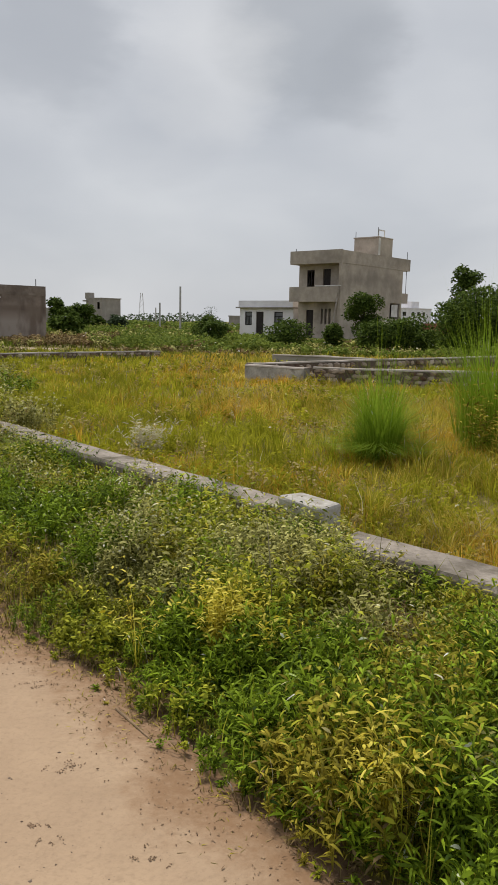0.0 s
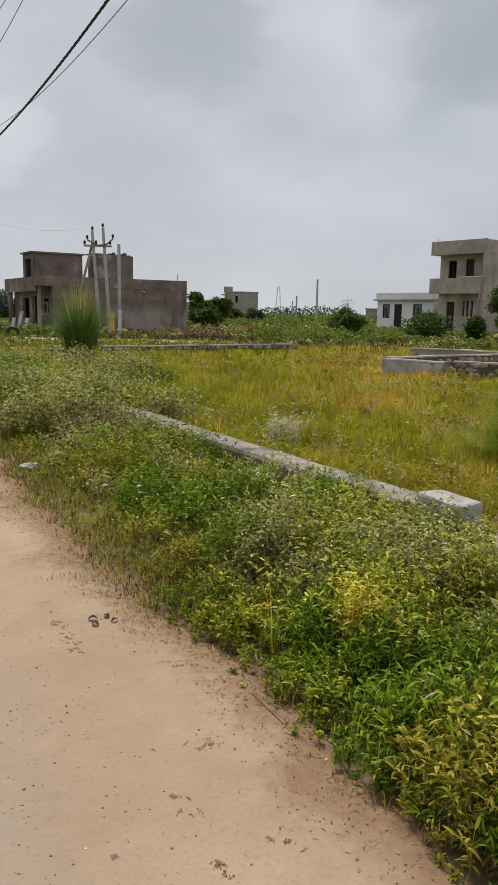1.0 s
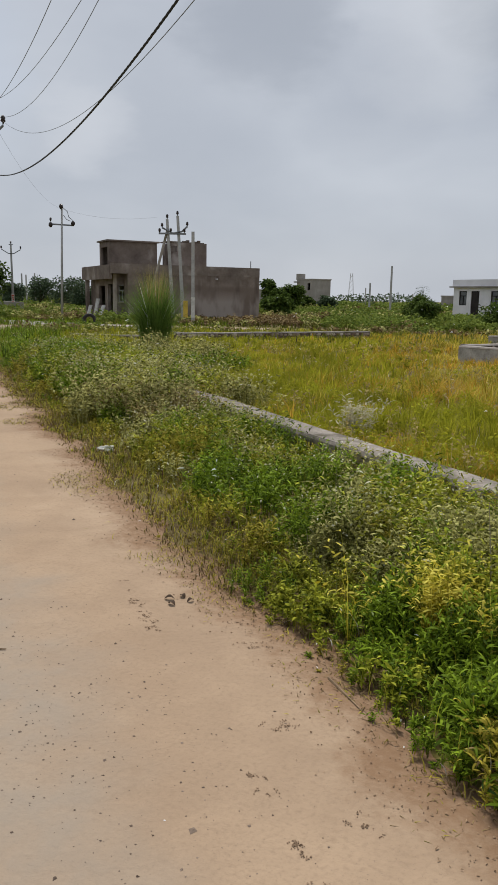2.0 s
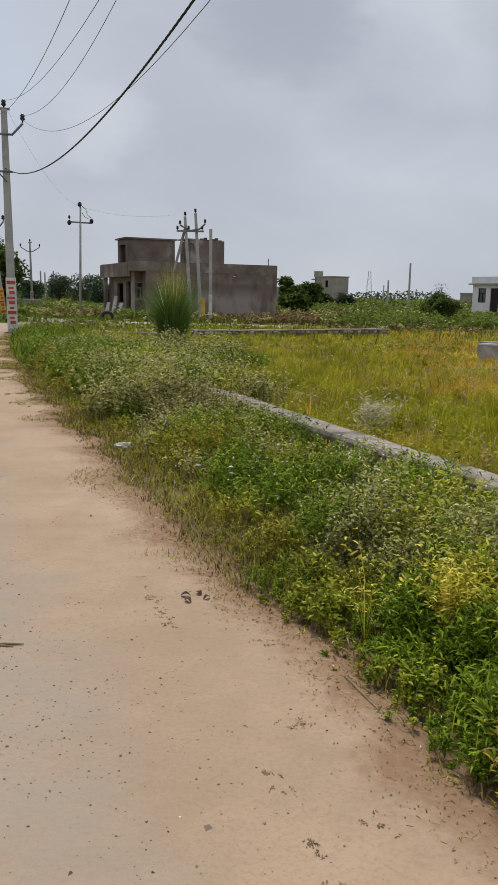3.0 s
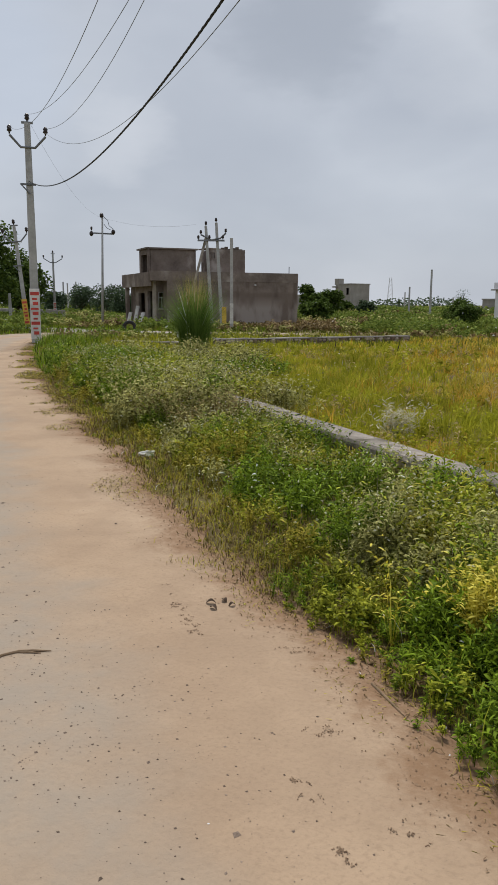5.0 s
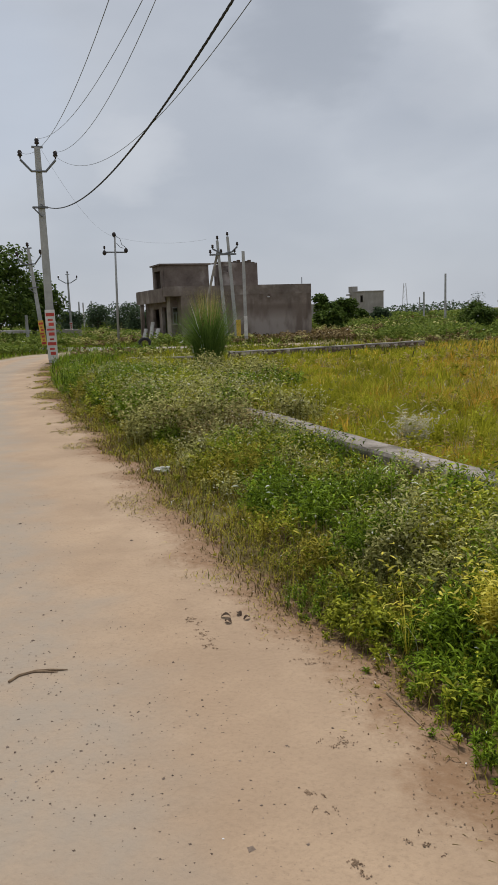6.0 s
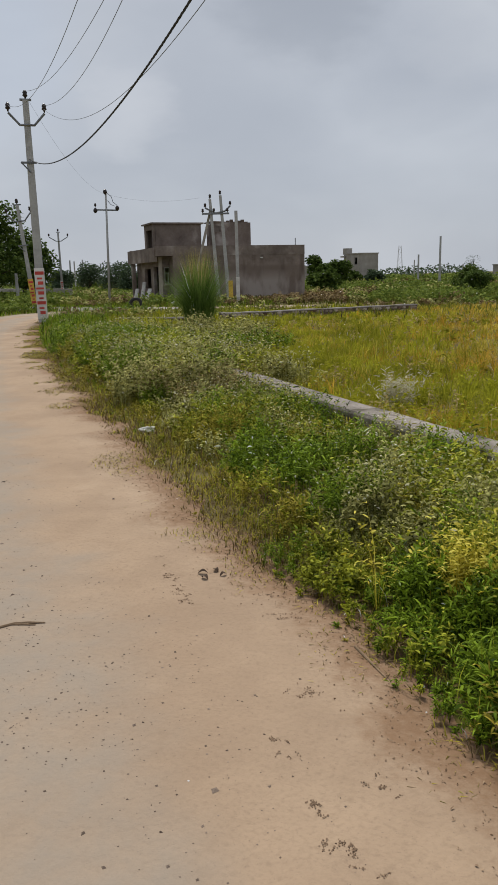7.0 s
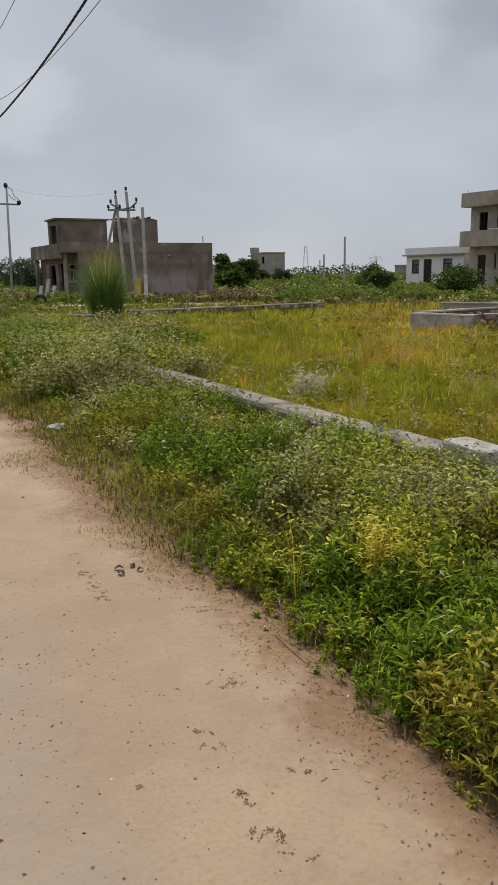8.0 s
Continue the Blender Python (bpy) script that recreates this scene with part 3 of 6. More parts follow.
# ---- low concrete kerb wall with its white end block ----
def ribbon_wall(name, line, thick, z_top, mat, label, category, step=0.25, wobble=0.012, z0=-0.1):
    q = smooth_line(line, step, 2)
    t = np.gradient(q, axis=0)
    t /= np.hypot(t[:, 0], t[:, 1])[:, None]
    n = np.stack([-t[:, 1], t[:, 0]], 1)
    bm = bmesh.new()
    rings = []
    prof = [(-0.5, z0), (-0.5, -0.03), (-0.43, 0.0), (0.43, 0.0), (0.5, -0.03), (0.5, z0)]
    for i, (p, nn) in enumerate(zip(q, n)):
        zt = (z_top(p) if callable(z_top) else z_top) + wobble * (noise.noise(Vector((p[0] * 1.3, p[1] * 1.3, 2))))
        ring = []
        for a, b in prof:
            w = a * thick * (1 + 0.06 * noise.noise(Vector((p[0] * 2, p[1] * 2, a * 5))))
            ring.append(bm.verts.new((p[0] + nn[0] * w, p[1] + nn[1] * w, b if b == z0 else zt + b)))
        rings.append(ring)
    for a, b in zip(rings, rings[1:]):
        for k in range(5):
            bm.faces.new((a[k], b[k], b[k + 1], a[k + 1]))
    bm.faces.new(rings[0])
    bm.faces.new(rings[-1][::-1])
    return tagged(part(name, bm, mat), label, category, kind="structure")


ribbon_wall("kerb_wall", np.r_[[(0.24, 4.9)], KERB[5:]], 0.29, 0.30, M["concrete"], "long low grey concrete plot wall among weeds", "low wall")
ribbon_wall("kerb_wall", KERB[:5], 0.34, 0.215, M["concrete"], "lower weathered length of concrete plot wall", "low wall")
ang = math.degrees(math.atan2(KERB[5][1] - KERB[4][1], KERB[5][0] - KERB[4][0]))
block = part("wall_end_block", box(-0.18, 0.18, -0.105, 0.105, -0.05, 0.375, 0.02), M["white_block"])
block.matrix_world = pose(0.415, 4.72, 0, 0, 0, ang)
for v in block.data.vertices:
    v.co += Vector((noise.noise(v.co * 5), noise.noise(v.co * 5 + Vector((3, 1, 0))), noise.noise(v.co * 4) * 1.5)) * 0.02
tagged(block, "chipped whitewashed concrete block on the plot wall", "concrete block")

# ---- electricity poles ----
def insulator(parent, x, z, s=1.0, y=0.0, mat=None):
    bm = tube([(x, y, z), (x, y, z + 0.06 * s), (x, y, z + 0.1 * s), (x, y, z + 0.16 * s), (x, y, z + 0.2 * s), (x, y, z + 0.27 * s)], [0.02 * s, 0.03 * s, 0.085 * s, 0.06 * s, 0.08 * s, 0.035 * s], 8)
    return part("insulator", bm, mat or M["porcelain"], parent, "dark glazed porcelain insulator", smooth=True)


def concrete_shaft(h, w0, w1, d0, d1):
    bm = bmesh.new()
    rings = []
    for z, w, d in ((-0.3, w0, d0), (h * 0.5, (w0 + w1) / 2, (d0 + d1) / 2), (h, w1, d1)):
        c = 0.25
        ring = []
        for sx, sy in ((-1, -1 + c), (-1 + c, -1), (1 - c, -1), (1, -1 + c), (1, 1 - c), (1 - c, 1), (-1 + c, 1), (-1, 1 - c)):
            ring.append(bm.verts.new((sx * w / 2, sy * d / 2, z)))
        rings.append(ring)
    for a, b in zip(rings, rings[1:]):
        for k in range(8):
            bm.faces.new((a[k], a[(k + 1) % 8], b[(k + 1) % 8], b[k]))
    bm.faces.new(rings[-1])
    return bm


def line_pole(m, h, label, arm=0.62, band=None, bracket=True, w=0.26):
    """A concrete pole with a V cross-arm and three pin insulators; its X axis lies along the arm."""
    p = thing("utility_pole", m, label, "utility pole", "poles along the road")
    part("shaft", concrete_shaft(h - 0.3, w, w * 0.62, w * 0.8, w * 0.55), M["pole"], p)
    part("crossarm", tube([(-arm, -0.1, h - 0.75), (-0.25, -0.1, h - 1.15), (0.25, -0.1, h - 1.15), (arm, -0.1, h - 0.75)], 0.045, 6), M["steel"], p, "galvanised V-shaped steel cross-arm")
    part("top_plate", box(-0.2, 0.2, -0.06, 0.06, h - 0.32, h - 0.26), M["steel"], p)
    insulator(p, -arm, h - 0.72, 1.1, -0.1)
    insulator(p, arm, h - 0.72, 1.1, -0.1)
    insulator(p, 0, h - 0.27, 1.1)
    if bracket:
        part("bracket", box(-0.32, 0.22, -0.14, -0.09, h - 2.45, h - 2.38), M["steel"], p, "steel cable bracket")
        part("stay_strap", tube([(-0.32, -0.12, h - 2.4), (0.0, -0.14, h - 2.75)], 0.025, 5), M["steel"], p)
    if band:
        z0, z1, mat = band
        wz = w * (1 - 0.38 * z1 / h) + 0.03
        part("painted_band", box(-wz / 2 - 0.012, wz / 2 + 0.012, -wz * 0.4 - 0.012, wz * 0.4 + 0.012, z0, z1), M["paint_white"] if mat != "paint_yellow" else M["paint_yellow"], p, "painted band with worn lettering")
        zz = z1 - 0.12
        k = 0
        while zz > z0 + 0.2:
            ww = wz * (0.34 if k % 3 else 0.46)
            hh = 0.07 if k % 2 else 0.12
            part("sign_bar", box(-ww + 0.02 * (k % 3), ww - 0.03 * (k % 2), -wz * 0.4 - 0.018, -wz * 0.4 - 0.0125, zz - hh, zz), M["paint_red"], p, "worn red painted bar")
            zz -= hh + (0.07 if k % 2 else 0.10)
            k += 1
    return p


def face(x, y):
    """Turns an object's -Y side towards the road where the viewer stands."""
    return math.degrees(math.atan2(-x, y))


P1 = Vector((-16.66, 24.36, 0))
line_pole(pose(P1.x, P1.y, 0, 0, 0.2, face(P1.x, P1.y)), 8.1, "tall grey concrete utility pole with a white and red painted foot", band=(0.15, 2.0, "red"), w=0.34)
line_pole(pose(-25.0, 35.9, 0, 0, -5.0, face(-25.0, 35.9)), 5.9, "leaning concrete utility pole with a yellow painted band", band=(0.3, 1.7, "paint_yellow"), arm=0.62, w=0.26)
line_pole(pose(-42.9, 66.4, 0, 0, 0, face(-42.9, 66.4)), 6.6, "distant concrete utility pole with V cross-arm", arm=0.9, bracket=False, band=(0.2, 1.6, "red"), w=0.26)
line_pole(pose(4.55, -0.92, 0, 0, 0, 40), 10.0, "concrete utility pole carrying the overhead wires", arm=0.6, w=0.34)

# slim steel pole with a plain cross-arm and strain insulators
x, y = -26.1, 46.1
p = thing("utility_pole", pose(x, y, 0, 0, 1.6, face(x, y)), "slim grey steel pole with a plain cross-arm", "utility pole", "poles along the road")
part("shaft", tube([(0, 0, -0.2), (0, 0, 3.5), (0, 0, 7.3)], [0.085, 0.075, 0.06], 8), M["pole"], p, smooth=True)
part("crossarm", box(-0.75, 0.75, -0.05, 0.05, 6.05, 6.14), M["steel"], p, "steel channel cross-arm")
for xx, zz in ((-0.72, 6.05), (0.72, 6.22), (-0.05, 7.25)):
    part("insulator", tube([(xx - 0.13, -0.08, zz), (xx - 0.05, -0.08, zz), (xx + 0.05, -0.08, zz), (xx + 0.13, -0.08, zz)], [0.06, 0.17, 0.17, 0.06], 8), M["porcelain"], p, "dark disc strain insulator", smooth=True)
insulator(p, -0.72, 6.25)
part("jumper", tube([(0.05, -0.1, 7.2), (0.35, -0.1, 6.95), (0.45, -0.1, 6.6), (0.72, -0.1, 6.4)], 0.018, 4), M["cable"], p)
part("jumper", tube([(0.1, -0.1, 6.7), (0.3, -0.1, 6.45), (0.55, -0.1, 6.35)], 0.018, 4), M["cable"], p)

# double pole with a stay strut, in front of the raw cement house
x, y = -16.65, 42.95
p = thing("double_pole", pose(x, y, 0, 0, 0, face(x, y)), "paired concrete poles with cross-arms and a slanting strut", "utility pole")
for xx, hh, lean in ((-0.15, 6.0, -0.36), (0.45, 6.2, -0.34)):
    bm = concrete_shaft(hh, 0.24, 0.16, 0.22, 0.15)
    bmesh.ops.transform(bm, matrix=Matrix.Shear("XY", 4, (lean / hh, 0)) @ Matrix.Identity(4), verts=bm.verts)
    for v in bm.verts:
        v.co.x += xx
    part("shaft", bm, M["pole"], p)
part("strut", tube([(-1.95, 0.3, 0.0), (-0.5, 0, 5.35)], 0.085, 6), M["cap"], p, "slanting stay strut")
part("crossarm", box(-1.0, 0.6, -0.16, -0.08, 5.12, 5.22), M["steel"], p)
part("crossarm", tube([(-0.8, -0.12, 5.5), (-0.2, -0.12, 5.2), (0.35, -0.12, 5.3), (0.68, -0.12, 5.6)], 0.05, 5), M["steel"], p)
for xx, zz in ((-0.95, 5.2), (-0.8, 5.5), (0.67, 5.6), (-0.5, 6.0), (0.1, 6.2), (0.5, 5.22), (-0.3, 5.22)):
    insulator(p, xx, zz, 1.0, -0.12)
part("painted_band", box(0.43, 0.7, -0.14, 0.14, 0.3, 1.3), M["paint_yellow"], p, "worn yellow painted band")
x, y = -14.4, 39.7
p = thing("utility_pole", pose(x, y, 0, 0, 0, face(x, y)), "bare square concrete pole beside a stone wall", "utility pole")
part("shaft", concrete_shaft(5.0, 0.19, 0.17, 0.18, 0.15), M["pole"], p)
part("painted_band", box(-0.1, 0.1, -0.1, 0.1, 0.4, 1.5), M["paint_white"], p, "worn painted band")
for az_, d_, top in ((5.18, 85.0, 5.2), (6.7, 97.0, 3.65), (7.0, 140.0, 3.7), (3.57, 120.0, 2.6), (32.2, 110.0, 4.4), (31.9, 120.0, 4.5), (31.3, 115.0, 4.6), (36.0, 60.0, 2.2)):
    a = radians(az_)
    p = thing("utility_pole", pose(-math.sin(a) * d_, math.cos(a) * d_, 0, 0, 0, az_), "thin distant concrete pole in the fields", "utility pole", "poles in the fields")
    part("shaft", concrete_shaft(top, 0.26, 0.2, 0.24, 0.18), M["pole"], p)

# overhead lines: from the first pole's insulators to the pole past the viewer
HEAD = Vector((math.sin(radians(140)), math.cos(radians(140)), 0))
SIDE = Vector((0.766, 0.643, 0))
ARM = Vector((math.cos(radians(face(P1.x, P1.y))), math.sin(radians(face(P1.x, P1.y))), 0))
FRONT = Vector((ARM.y, -ARM.x, 0)) * 0.1
for nm, off, z0, ca, cb, r, mat, label in (
        ("power_cable", 0.0, 5.8, 0.0074, -0.2069, 0.0, "cable", "thick twisted black overhead power cable"),
        ("overhead_wire", -0.62, 7.62, 0.0093, -0.259, 0.006, "wire", "thin grey overhead wire"),
        ("overhead_wire", 0.0, 8.08, 0.0071, -0.230, 0.006, "wire", "thin grey overhead wire"),
        ("overhead_wire", 0.62, 7.62, 0.0104, -0.2104, 0.0068, "wire", "thin grey overhead wire"),
        ("service_wire", 0.62, 7.5, 0.0095, -0.3057, 0.006, "wire", "thin slack service wire")):
    a0 = P1 + ARM * off + FRONT + Vector((0, 0, z0))
    if nm == "power_cable":
        bm = bmesh.new()
        for ph in (0, 2.09, 4.19):
            tw = [a0 + HEAD * s + Vector((0, 0, ca * s * s + cb * s)) + SIDE * (0.0075 * math.cos(i * 1.5 + ph)) + Vector((0, 0, 0.0075 * math.sin(i * 1.5 + ph))) for i, s in enumerate(np.linspace(0.0, 33, 300))]
            b2 = tube(tw, 0.0105, 5)
            me = bpy.data.meshes.new("strand")
            b2.to_mesh(me)
            b2.free()
            bm.from_mesh(me)
            bpy.data.meshes.remove(me)
        tagged(part(nm, bm, M[mat]), label, "overhead cable")
    else:
        pts = [a0 + HEAD * s + Vector((0, 0, ca * s * s + cb * s)) for s in np.linspace(0.0, 33, 46)]
        tagged(part(nm, tube(pts, r, 5), M[mat]), label, "overhead wire", "overhead wires")
# lines that run on from pole to pole
def span(a, b, sag, r=0.004, n=14):
    a, b = Vector(a), Vector(b)
    pts = [a.lerp(b, t) - Vector((0, 0, 4 * sag * t * (1 - t))) for t in np.linspace(0, 1, n)]
    tagged(part("overhead_wire", tube(pts, r, 4), M["wire"]), "thin grey overhead wire", "overhead wire", "overhead wires")


span((-26.2, 46.0, 7.2), (-17.7, 42.6, 6.1), 0.35)
span((-16.6, 24.4, 7.9), (-26.1, 46.0, 7.2), 0.6)

# ---- raw cement house with roof rooms ----
ROT1 = math.degrees(math.atan2(0.672, 0.741))
XA, XW0, XW1 = 0.54, 0.81, 1.33
h1 = thing("house", pose(-21.9, 44.95, 0, 0, 0, ROT1), "unfinished grey cement house with porch and roof rooms", "house")
pd, dr = M["plaster_dark"], M["dark_room"]
st_ = M["stained"]
part("wall", wall("x", 1.15, 10.75, 0.0, 0.23, -0.3, 2.95), st_, h1, "blank side wall of stained cement plaster")
part("wall", wall("y", 0.233, 0.9, 1.15, 1.38, -0.3, 2.95), pd, h1)
part("wall", wall("x", XA, 1.38, 0.903, 1.1, -0.3, 2.95, [(XW0, XW1, 1.15, 2.25)]), pd, h1, "recessed porch wall with a window")
part("pilaster", box(XA - 0.12, XA + 0.1, 0.8, 0.9, -0.2, 2.94), M["plaster"], h1, "pale plastered pilaster")
wf = part("window_frame", wall("x", XW0, XW1, 0.93, 0.99, 1.15, 2.25, [(XW0 + 0.05, (XW0 + XW1) / 2 - 0.025, 1.2, 1.85), ((XW0 + XW1) / 2 + 0.025, XW1 - 0.05, 1.2, 1.85), (XW0 + 0.05, XW1 - 0.05, 1.91, 2.2)]), M["pole"], h1, "grey window frame")
part("window_sill", box(XW0 - 0.05, XW1 + 0.05, 0.86, 0.9, 1.08, 1.147), M["plaster"], wf)
part("wall", wall("y", 0.24, 6.8, 10.52, 10.75, -0.3, 2.95), pd, h1)
part("wall", wall("x", 0.95, 10.75, 6.8, 7.03, -0.3, 2.95), pd, h1)
part("wall", wall("y", 1.103, 6.8, XA, XA + 0.2, -0.3, 2.95, [(1.4, 2.5, 0.0, 2.3), (3.2, 4.8, 0.9, 2.2)]), pd, h1, "porch wall with open doorway and window")
part("interior_wall", wall("y", 1.2, 6.7, 3.9, 4.0, 0.13, 2.9), dr, h1)
part("floor", box(-0.1, 10.5, 0.24, 6.79, -0.2, 0.12), M["concrete"], h1)
part("roof_slab", box(0.0, 10.75, -0.02, 7.05, 2.95, 3.08), pd, h1)
part("parapet", box(0.0, 10.75, -0.02, 0.13, 3.083, 3.58), pd, h1)
part("parapet", box(10.62, 10.75, 0.133, 7.05, 3.083, 3.58), pd, h1)
part("parapet", box(0.13, 10.617, 6.92, 7.05, 3.083, 3.55), pd, h1)
part("parapet", box(-0.05, 0.13, 0.133, 7.05, 2.6, 3.5), pd, h1, "front balcony parapet")
part("column", box(0.05, 0.3, 6.3, 6.6, -0.3, 2.95), pd, h1, "square porch column")
part("wall", wall("y", 2.2, 4.4, 0.55, 0.7, 3.083, 5.1, [(2.5, 4.0, 3.3, 4.75)]), pd, h1, "open end wall of the roof room")
part("wall", wall("x", 0.72, 3.95, 2.2, 2.38, 3.083, 5.1), M["plaster_dark"], h1, "roof room wall")
part("wall", wall("x", 0.72, 3.95, 4.22, 4.4, 3.083, 5.1), pd, h1)
part("wall", wall("y", 2.385, 4.215, 3.77, 3.95, 3.083, 5.1), pd, h1)
part("roof_slab", box(0.4, 4.1, 2.05, 4.55, 5.103, 5.2), pd, h1)
part("wall", wall("x", 5.15, 7.99, 3.0, 3.2, 3.083, 5.28, [(5.3, 5.7, 4.65, 5.05)]), pd, h1, "stair room wall with a broken brick top")
part("wall", wall("y", 3.205, 4.4, 5.15, 5.35, 3.083, 5.2), pd, h1)
part("wall", wall("y", 3.205, 4.4, 7.79, 7.99, 3.083, 5.25), pd, h1)
part("wall", wall("x", 5.355, 7.785, 4.2, 4.4, 3.083, 5.2), pd, h1)
part("roof_slab", box(5.0, 5.9, 2.9, 4.5, 5.283, 5.36), pd, h1)
part("rubble", (lambda b: [add_box(b, 5.9 + i * 0.28, 6.12 + i * 0.28, 3.02, 3.18, 5.283, 5.34 + 0.07 * ((i * 7) % 3), 0.01) for i in range(7)] and b)(bmesh.new()), M["mortar"], h1, "loose bricks on the wall top")
part("rod", tube([(10.2, 0.3, 3.0), (10.2, 0.3, 4.05)], 0.03, 5), M["steel"], h1)
part("spout", tube([(7.4, -0.25, 2.75), (7.4, 0.1, 2.75)], 0.05, 6), M["paint_white"], h1, "short drain spout")
for i, (xx, yy, hh, tilt) in enumerate(((-0.1, 3.6, 1.25, 12), (-0.25, 1.9, 0.85, 22), (-0.2, 5.0, 0.8, 15))):
    s = part("slab", box(-0.03, 0.03, -0.4, 0.4, 0, hh, 0.01), M["paint_white"])
    s.matrix_world = pose(-21.9, 44.95, 0, 0, 0, ROT1) @ pose(xx, yy, 0.1, 0, tilt, 0)
    s.name = "stone_slab"
    tagged(s, "pale stone slab leaning in the porch", "stone slab")

# ---- far block house ----
def rect_house(name, x, y, rot, lx, ly, h, mat, label, holes_x=(), holes_y=(), parapet=0.4):
    p = thing(name, pose(x, y, 0, 0, 0, rot), label, "house")
    part("wall", wall("x", 0, lx, 0, 0.2, -0.3, h, holes_x), mat, p)
    part("wall", wall("y", 0.203, ly - 0.203, 0, 0.2, -0.3, h, holes_y), mat, p)
    part("wall", wall("x", 0, lx, ly - 0.2, ly, -0.3, h), mat, p)
    part("wall", wall("y", 0.203, ly - 0.203, lx - 0.2, lx, -0.3, h), mat, p)
    part("roof_slab", box(-0.12, lx + 0.12, -0.12, ly + 0.12, h + 0.003, h + 0.18), mat, p)
    return p


h2 = rect_house("house", -26.2, 135.2, 48, 4.2, 4.6, 5.0, M["plaster_far"], "distant two-storey weathered plaster house", (), [(0.6, 1.4, 3.2, 4.4)])
part("stair_tower", box(-0.1, 1.1, 3.6, 4.75, 5.185, 6.1), M["plaster_far"], h2)
part("beam", box(-0.7, 0.0, 3.9, 4.7, 4.5, 4.75), M["plaster_far"], h2)
shed = rect_house("shed", -38.5, 140.0, 10, 9.0, 4.0, 3.1, M["plaster_far"], "low distant farm shed among trees")
hut = rect_house("hut", -3.4, 128.0, 0, 4.5, 4.0, 2.3, M["plaster_far"], "low distant hut with a flat overhanging roof")

# ---- two-storey cement house with balcony ----
ROT3 = math.degrees(math.atan2(0.76, 0.65))
h3 = thing("house", pose(7.5, 63.05, 0, 0, 0, ROT3), "two-storey bare cement house with front balcony", "house")
pl = M["plaster"]
part("wall", wall("x", 0.0, 10.2, 0.0, 0.23, -0.3, 6.45, [(8.1, 9.9, 2.05, 3.45)]), pl, h3, "tall blank cement side wall")
part("wall", wall("y", 0.233, 4.97, 1.2, 1.43, -0.3, 6.45, [(3.55, 4.35, 0.2, 2.65), (2.55, 2.75, 1.45, 2.75), (2.15, 2.37, 1.45, 2.75), (1.73, 1.95, 1.45, 2.75), (3.55, 4.35, 4.1, 6.05), (1.85, 2.65, 3.6, 6.1)]), pl, h3, "front wall with door and slit windows")
part("wall", wall("x", 1.2, 10.2, 4.97, 5.2, -0.3, 6.45), pl, h3)
part("wall", wall("y", 0.233, 4.967, 9.97, 10.2, -0.3, 6.45), pl, h3)
part("floor", box(0.02, 9.96, 0.24, 4.96, -0.2, 0.2), M["concrete"], h3)
part("floor_slab", box(1.44, 9.96, 0.24, 4.96, 3.35, 3.5), pl, h3)
part("roof_slab", box(-0.02, 11.45, -0.03, 5.3, 6.453, 6.6), pl, h3)
part("parapet", box(-0.02, 0.13, -0.03, 5.3, 6.603, 7.55), pl, h3)
part("parapet", box(0.133, 11.3, -0.03, 0.1, 6.603, 7.5), pl, h3)
part("parapet", box(11.303, 11.45, -0.03, 5.3, 6.603, 7.5), pl, h3)
part("parapet", box(0.133, 11.3, 5.17, 5.3, 6.603, 7.5), pl, h3)
part("balcony_slab", box(-0.02, 1.197, 0.233, 5.3, 3.4, 3.55), pl, h3)
part("balcony_parapet", box(-0.04, 0.1, 0.24, 5.3, 3.3, 4.55), pl, h3, "solid cement balcony parapet")
part("balcony_parapet", box(0.103, 1.19, 5.16, 5.3, 3.553, 4.55), pl, h3)
part("handrail", tube([(0.03, 0.0, 4.62), (0.03, 2.6, 4.6)], 0.05, 6), M["paint_white"], h3, "pale plank along the balcony top")
part("prop", tube([(-0.5, 0.35, 1.1), (-0.08, 0.1, 4.6)], 0.07, 6), M["cap"], h3, "slanting timber prop")
part("side_slab", box(10.203, 11.3, 0.0, 2.0, 3.5, 4.4), pl, h3, "projecting side ledge")
part("stair_tower", wall("x", 5.65, 8.0, -0.031, 0.2, 7.503, 9.0), pl, h3)
part("stair_tower_front", box(5.65, 5.85, 0.203, 2.5, 6.603, 9.0), pl, h3)
part("stair_tower_back", box(7.8, 8.0, 0.203, 2.5, 6.603, 9.0), pl, h3)
part("stair_tower_side", box(5.853, 7.797, 2.3, 2.5, 6.603, 9.0), pl, h3)
# added white strip: light on the tower's corner edge, put in as paint
part("tower_pilaster", box(5.6, 5.88, -0.07, -0.034, 7.503, 8.99), M["paint_white"], h3, "pale strip painting the lit corner edge of the stair tower")
part("tower_slab", box(5.58, 8.04, -0.06, 2.56, 9.003, 9.1), pl, h3)
part("water_tank_frame", wall("x", 6.4, 7.5, 0.5, 0.56, 9.133, 9.8, [(6.5, 7.4, 9.2, 9.7)]), M["paint_white"], h3, "pale tank stand on the stair tower")
part("window_panel", box(8.5, 9.6, 0.05, 0.09, 2.2, 3.3), M["paint_white"], h3, "white board in the side window")
for xx, yy, z0, z1 in ((6.0, 0.3, 9.13, 9.9), (5.7, 2.4, 9.13, 9.6), (11.2, 0.2, 4.4, 8.2), (0.4, 5.0, 7.5, 7.8)):
    part("rod", tube([(xx, yy, z0), (xx, yy, z1)], 0.03, 5), M["steel"], h3)
